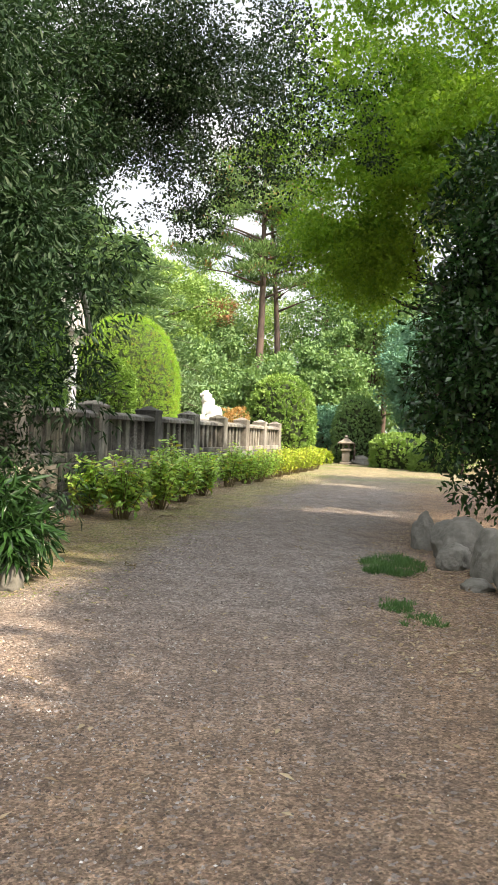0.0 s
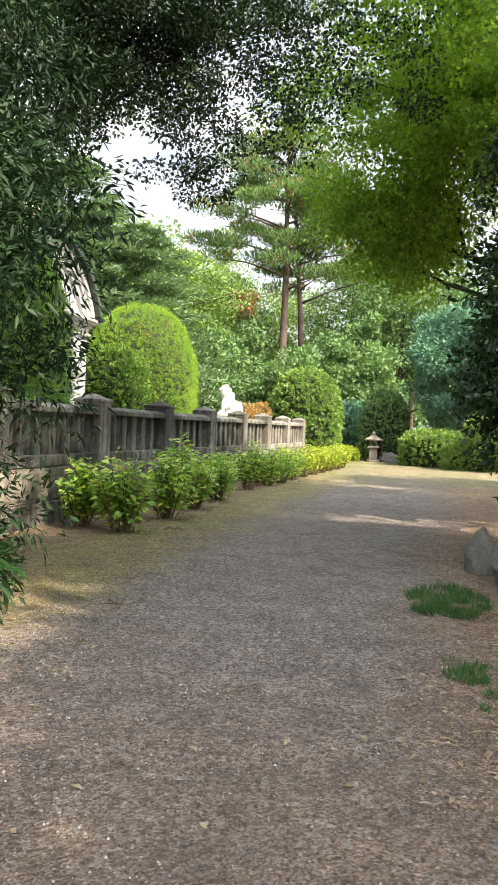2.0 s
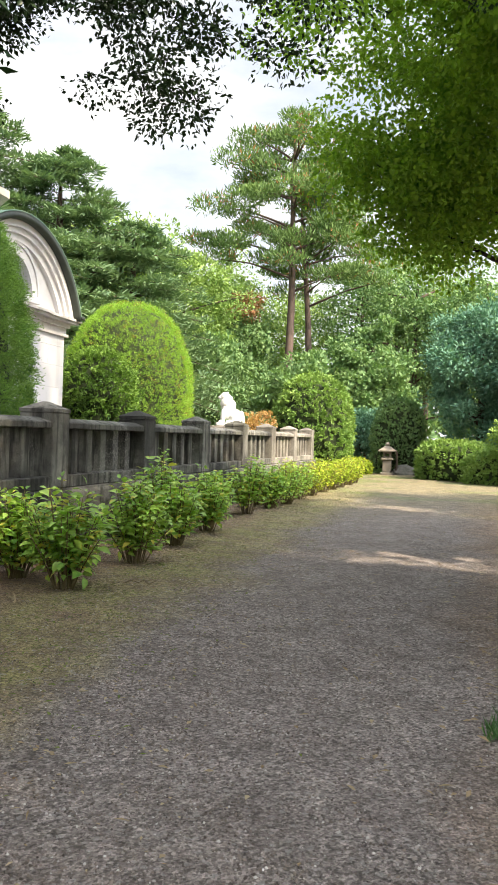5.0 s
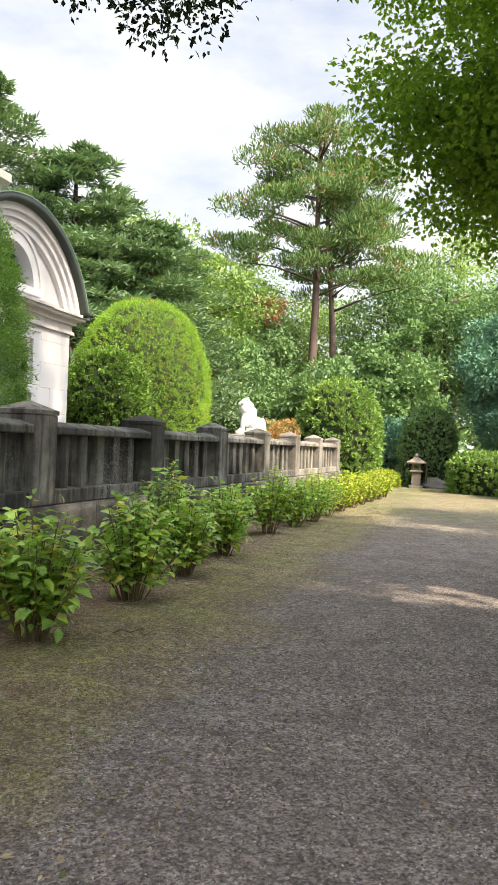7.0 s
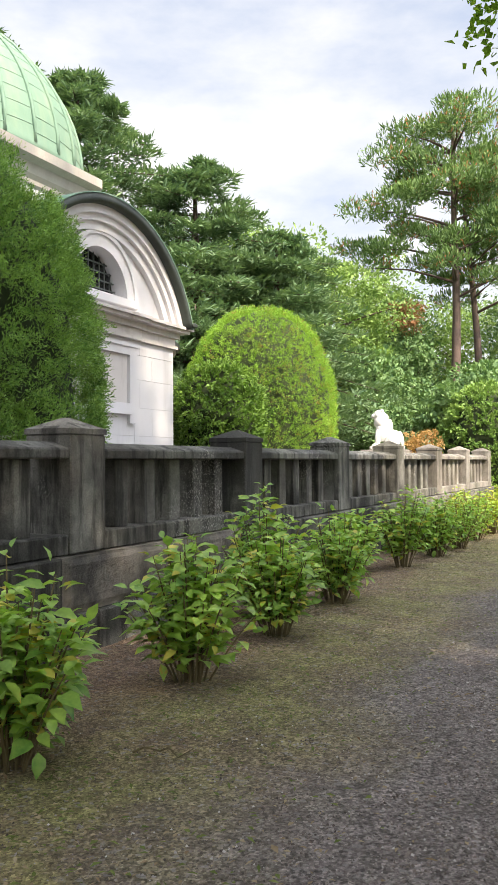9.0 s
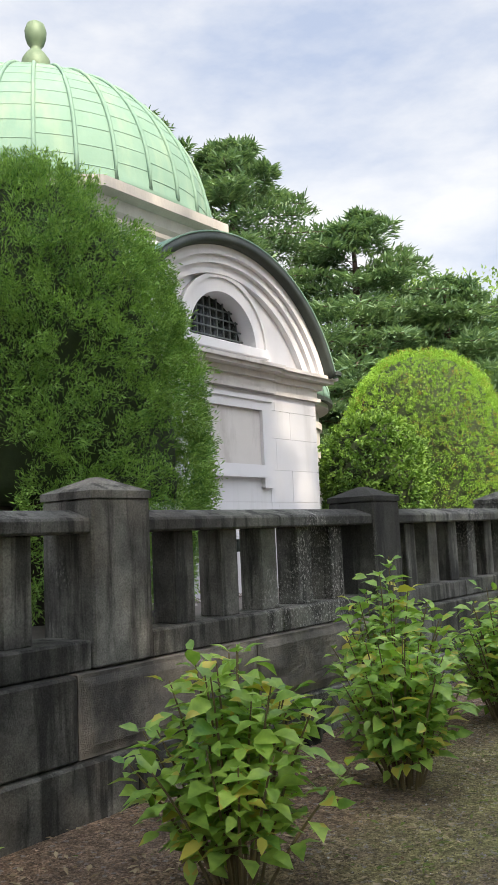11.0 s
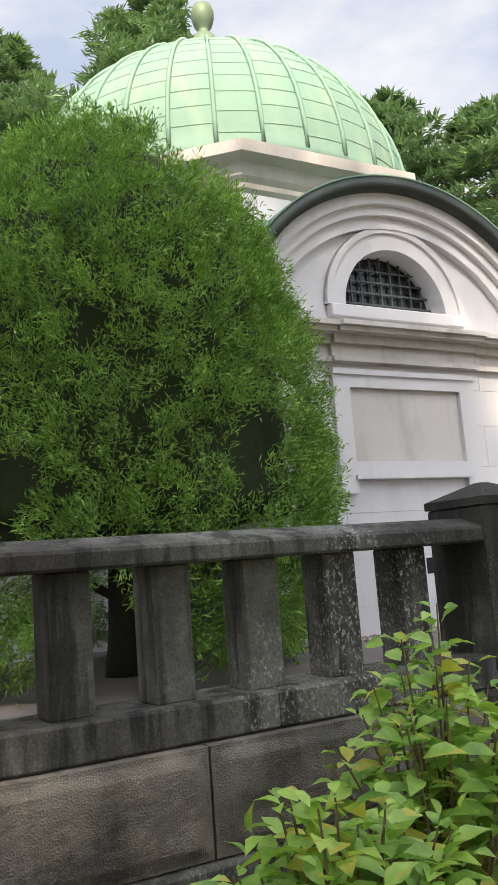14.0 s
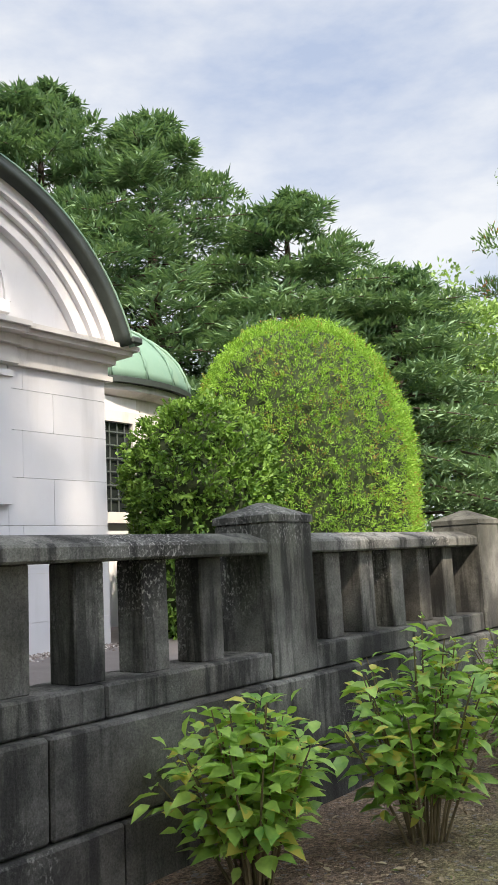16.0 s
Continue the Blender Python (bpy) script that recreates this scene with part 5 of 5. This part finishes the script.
# ---- lion statue, stone lantern ----
def lion():
    """A seated lion as one plain mesh of overlapping rounded masses."""
    bm = bmesh.new()

    def mass(x, y, z, rx, ry, rz, tilt=0, rough=0.0):
        r = bmesh.ops.create_icosphere(bm, subdivisions=3, radius=1.0)
        m = pose(x, y, z, 0, tilt, 0) @ Matrix.Diagonal((rx, ry, rz, 1))
        for v in r["verts"]:
            k = 1 + rough * noise.noise(v.co * 4)
            v.co = m @ (v.co * k)

    mass(0.20, 0, 0.25, 0.25, 0.17, 0.22, 0)
    mass(0.24, 0.13, 0.18, 0.18, 0.10, 0.18)
    mass(0.24, -0.13, 0.18, 0.18, 0.10, 0.18)
    mass(0.02, 0, 0.44, 0.17, 0.155, 0.33, 24)
    mass(-0.10, 0, 0.48, 0.14, 0.15, 0.26, 4)
    mass(-0.09, 0, 0.72, 0.185, 0.18, 0.24, 10, 0.3)
    mass(-0.14, 0, 0.87, 0.15, 0.145, 0.135, 0, 0.22)
    mass(-0.27, 0, 0.835, 0.085, 0.08, 0.07)
    for s in (-1, 1):
        mass(-0.19, 0.10 * s, 0.22, 0.07, 0.065, 0.26)
        mass(-0.24, 0.10 * s, 0.05, 0.10, 0.07, 0.055)
        mass(0.05, 0.19 * s, 0.06, 0.15, 0.06, 0.06)
        mass(-0.07, 0.12 * s, 0.97, 0.045, 0.03, 0.05)
    mass(0.46, 0.06, 0.22, 0.06, 0.05, 0.22, -12)
    box(bm, -0.40, 0.52, -0.28, 0.28, -0.08, 0.02, bevel=0.01)
    return mesh_of(bm, M["marble"], True)


stat = new("lion_statue", lion())
stat.matrix_basis = pose(-7.9, 31.0, 1.84, 0, 0, 20)
tagged(stat, "white marble seated lion statue on a stone pedestal", "statue")
ped = thing("statue_pedestal", (-7.85, 31.0, 0.5), "square grey stone pedestal under the lion", "pedestal")
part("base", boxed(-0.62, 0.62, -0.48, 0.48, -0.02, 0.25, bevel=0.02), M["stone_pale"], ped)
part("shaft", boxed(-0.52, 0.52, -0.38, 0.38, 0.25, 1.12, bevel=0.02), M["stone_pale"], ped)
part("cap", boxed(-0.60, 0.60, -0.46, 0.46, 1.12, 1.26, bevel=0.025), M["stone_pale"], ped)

lan = thing("stone_lantern", (-3.6, 41.0, 0), "small weathered stone lantern with a flared roof", "lantern")
part("base", boxed(-0.27, 0.27, -0.27, 0.27, -0.05, 0.10, bevel=0.03), M["lantern"], lan)
part("shaft", boxed(-0.18, 0.18, -0.18, 0.18, 0.10, 0.62, bevel=0.02), M["lantern"], lan)
part("platform", boxed(-0.26, 0.26, -0.26, 0.26, 0.62, 0.72, bevel=0.025), M["lantern"], lan)
fb = bmesh.new()
for sx in (-1, 1):
    for sy in (-1, 1):
        box(fb, sx * 0.13 - 0.04, sx * 0.13 + 0.04, sy * 0.13 - 0.04, sy * 0.13 + 0.04, 0.72, 0.98)
box(fb, -0.12, 0.12, -0.12, 0.12, 0.90, 0.979)
box(fb, -0.12, 0.12, -0.12, 0.12, 0.721, 0.78)
part("fire_box", fb, M["lantern"], lan, "open stone fire box")
part("roof", lathe([(0.52, 0.98), (0.54, 1.03), (0.36, 1.10), (0.20, 1.19), (0.10, 1.24)], 4, math.pi / 4), M["lantern"], lan, "flared four-sided stone roof")
part("finial", lathe([(0.07, 1.24), (0.10, 1.28), (0.09, 1.33), (0.02, 1.40)], 12), M["lantern"], lan, smooth=True)
post_ = new("wooden_post", mesh_of(tube(bmesh.new(), [(0, 0, -0.05), (0.01, 0, 0.5), (0, 0, 1.0)], [0.05, 0.048, 0.045], 10), M["bark"]))
post_.location = (-3.22, 41.2, 0)
tagged(post_, "thin brown wooden post beside the stone lantern", "post")
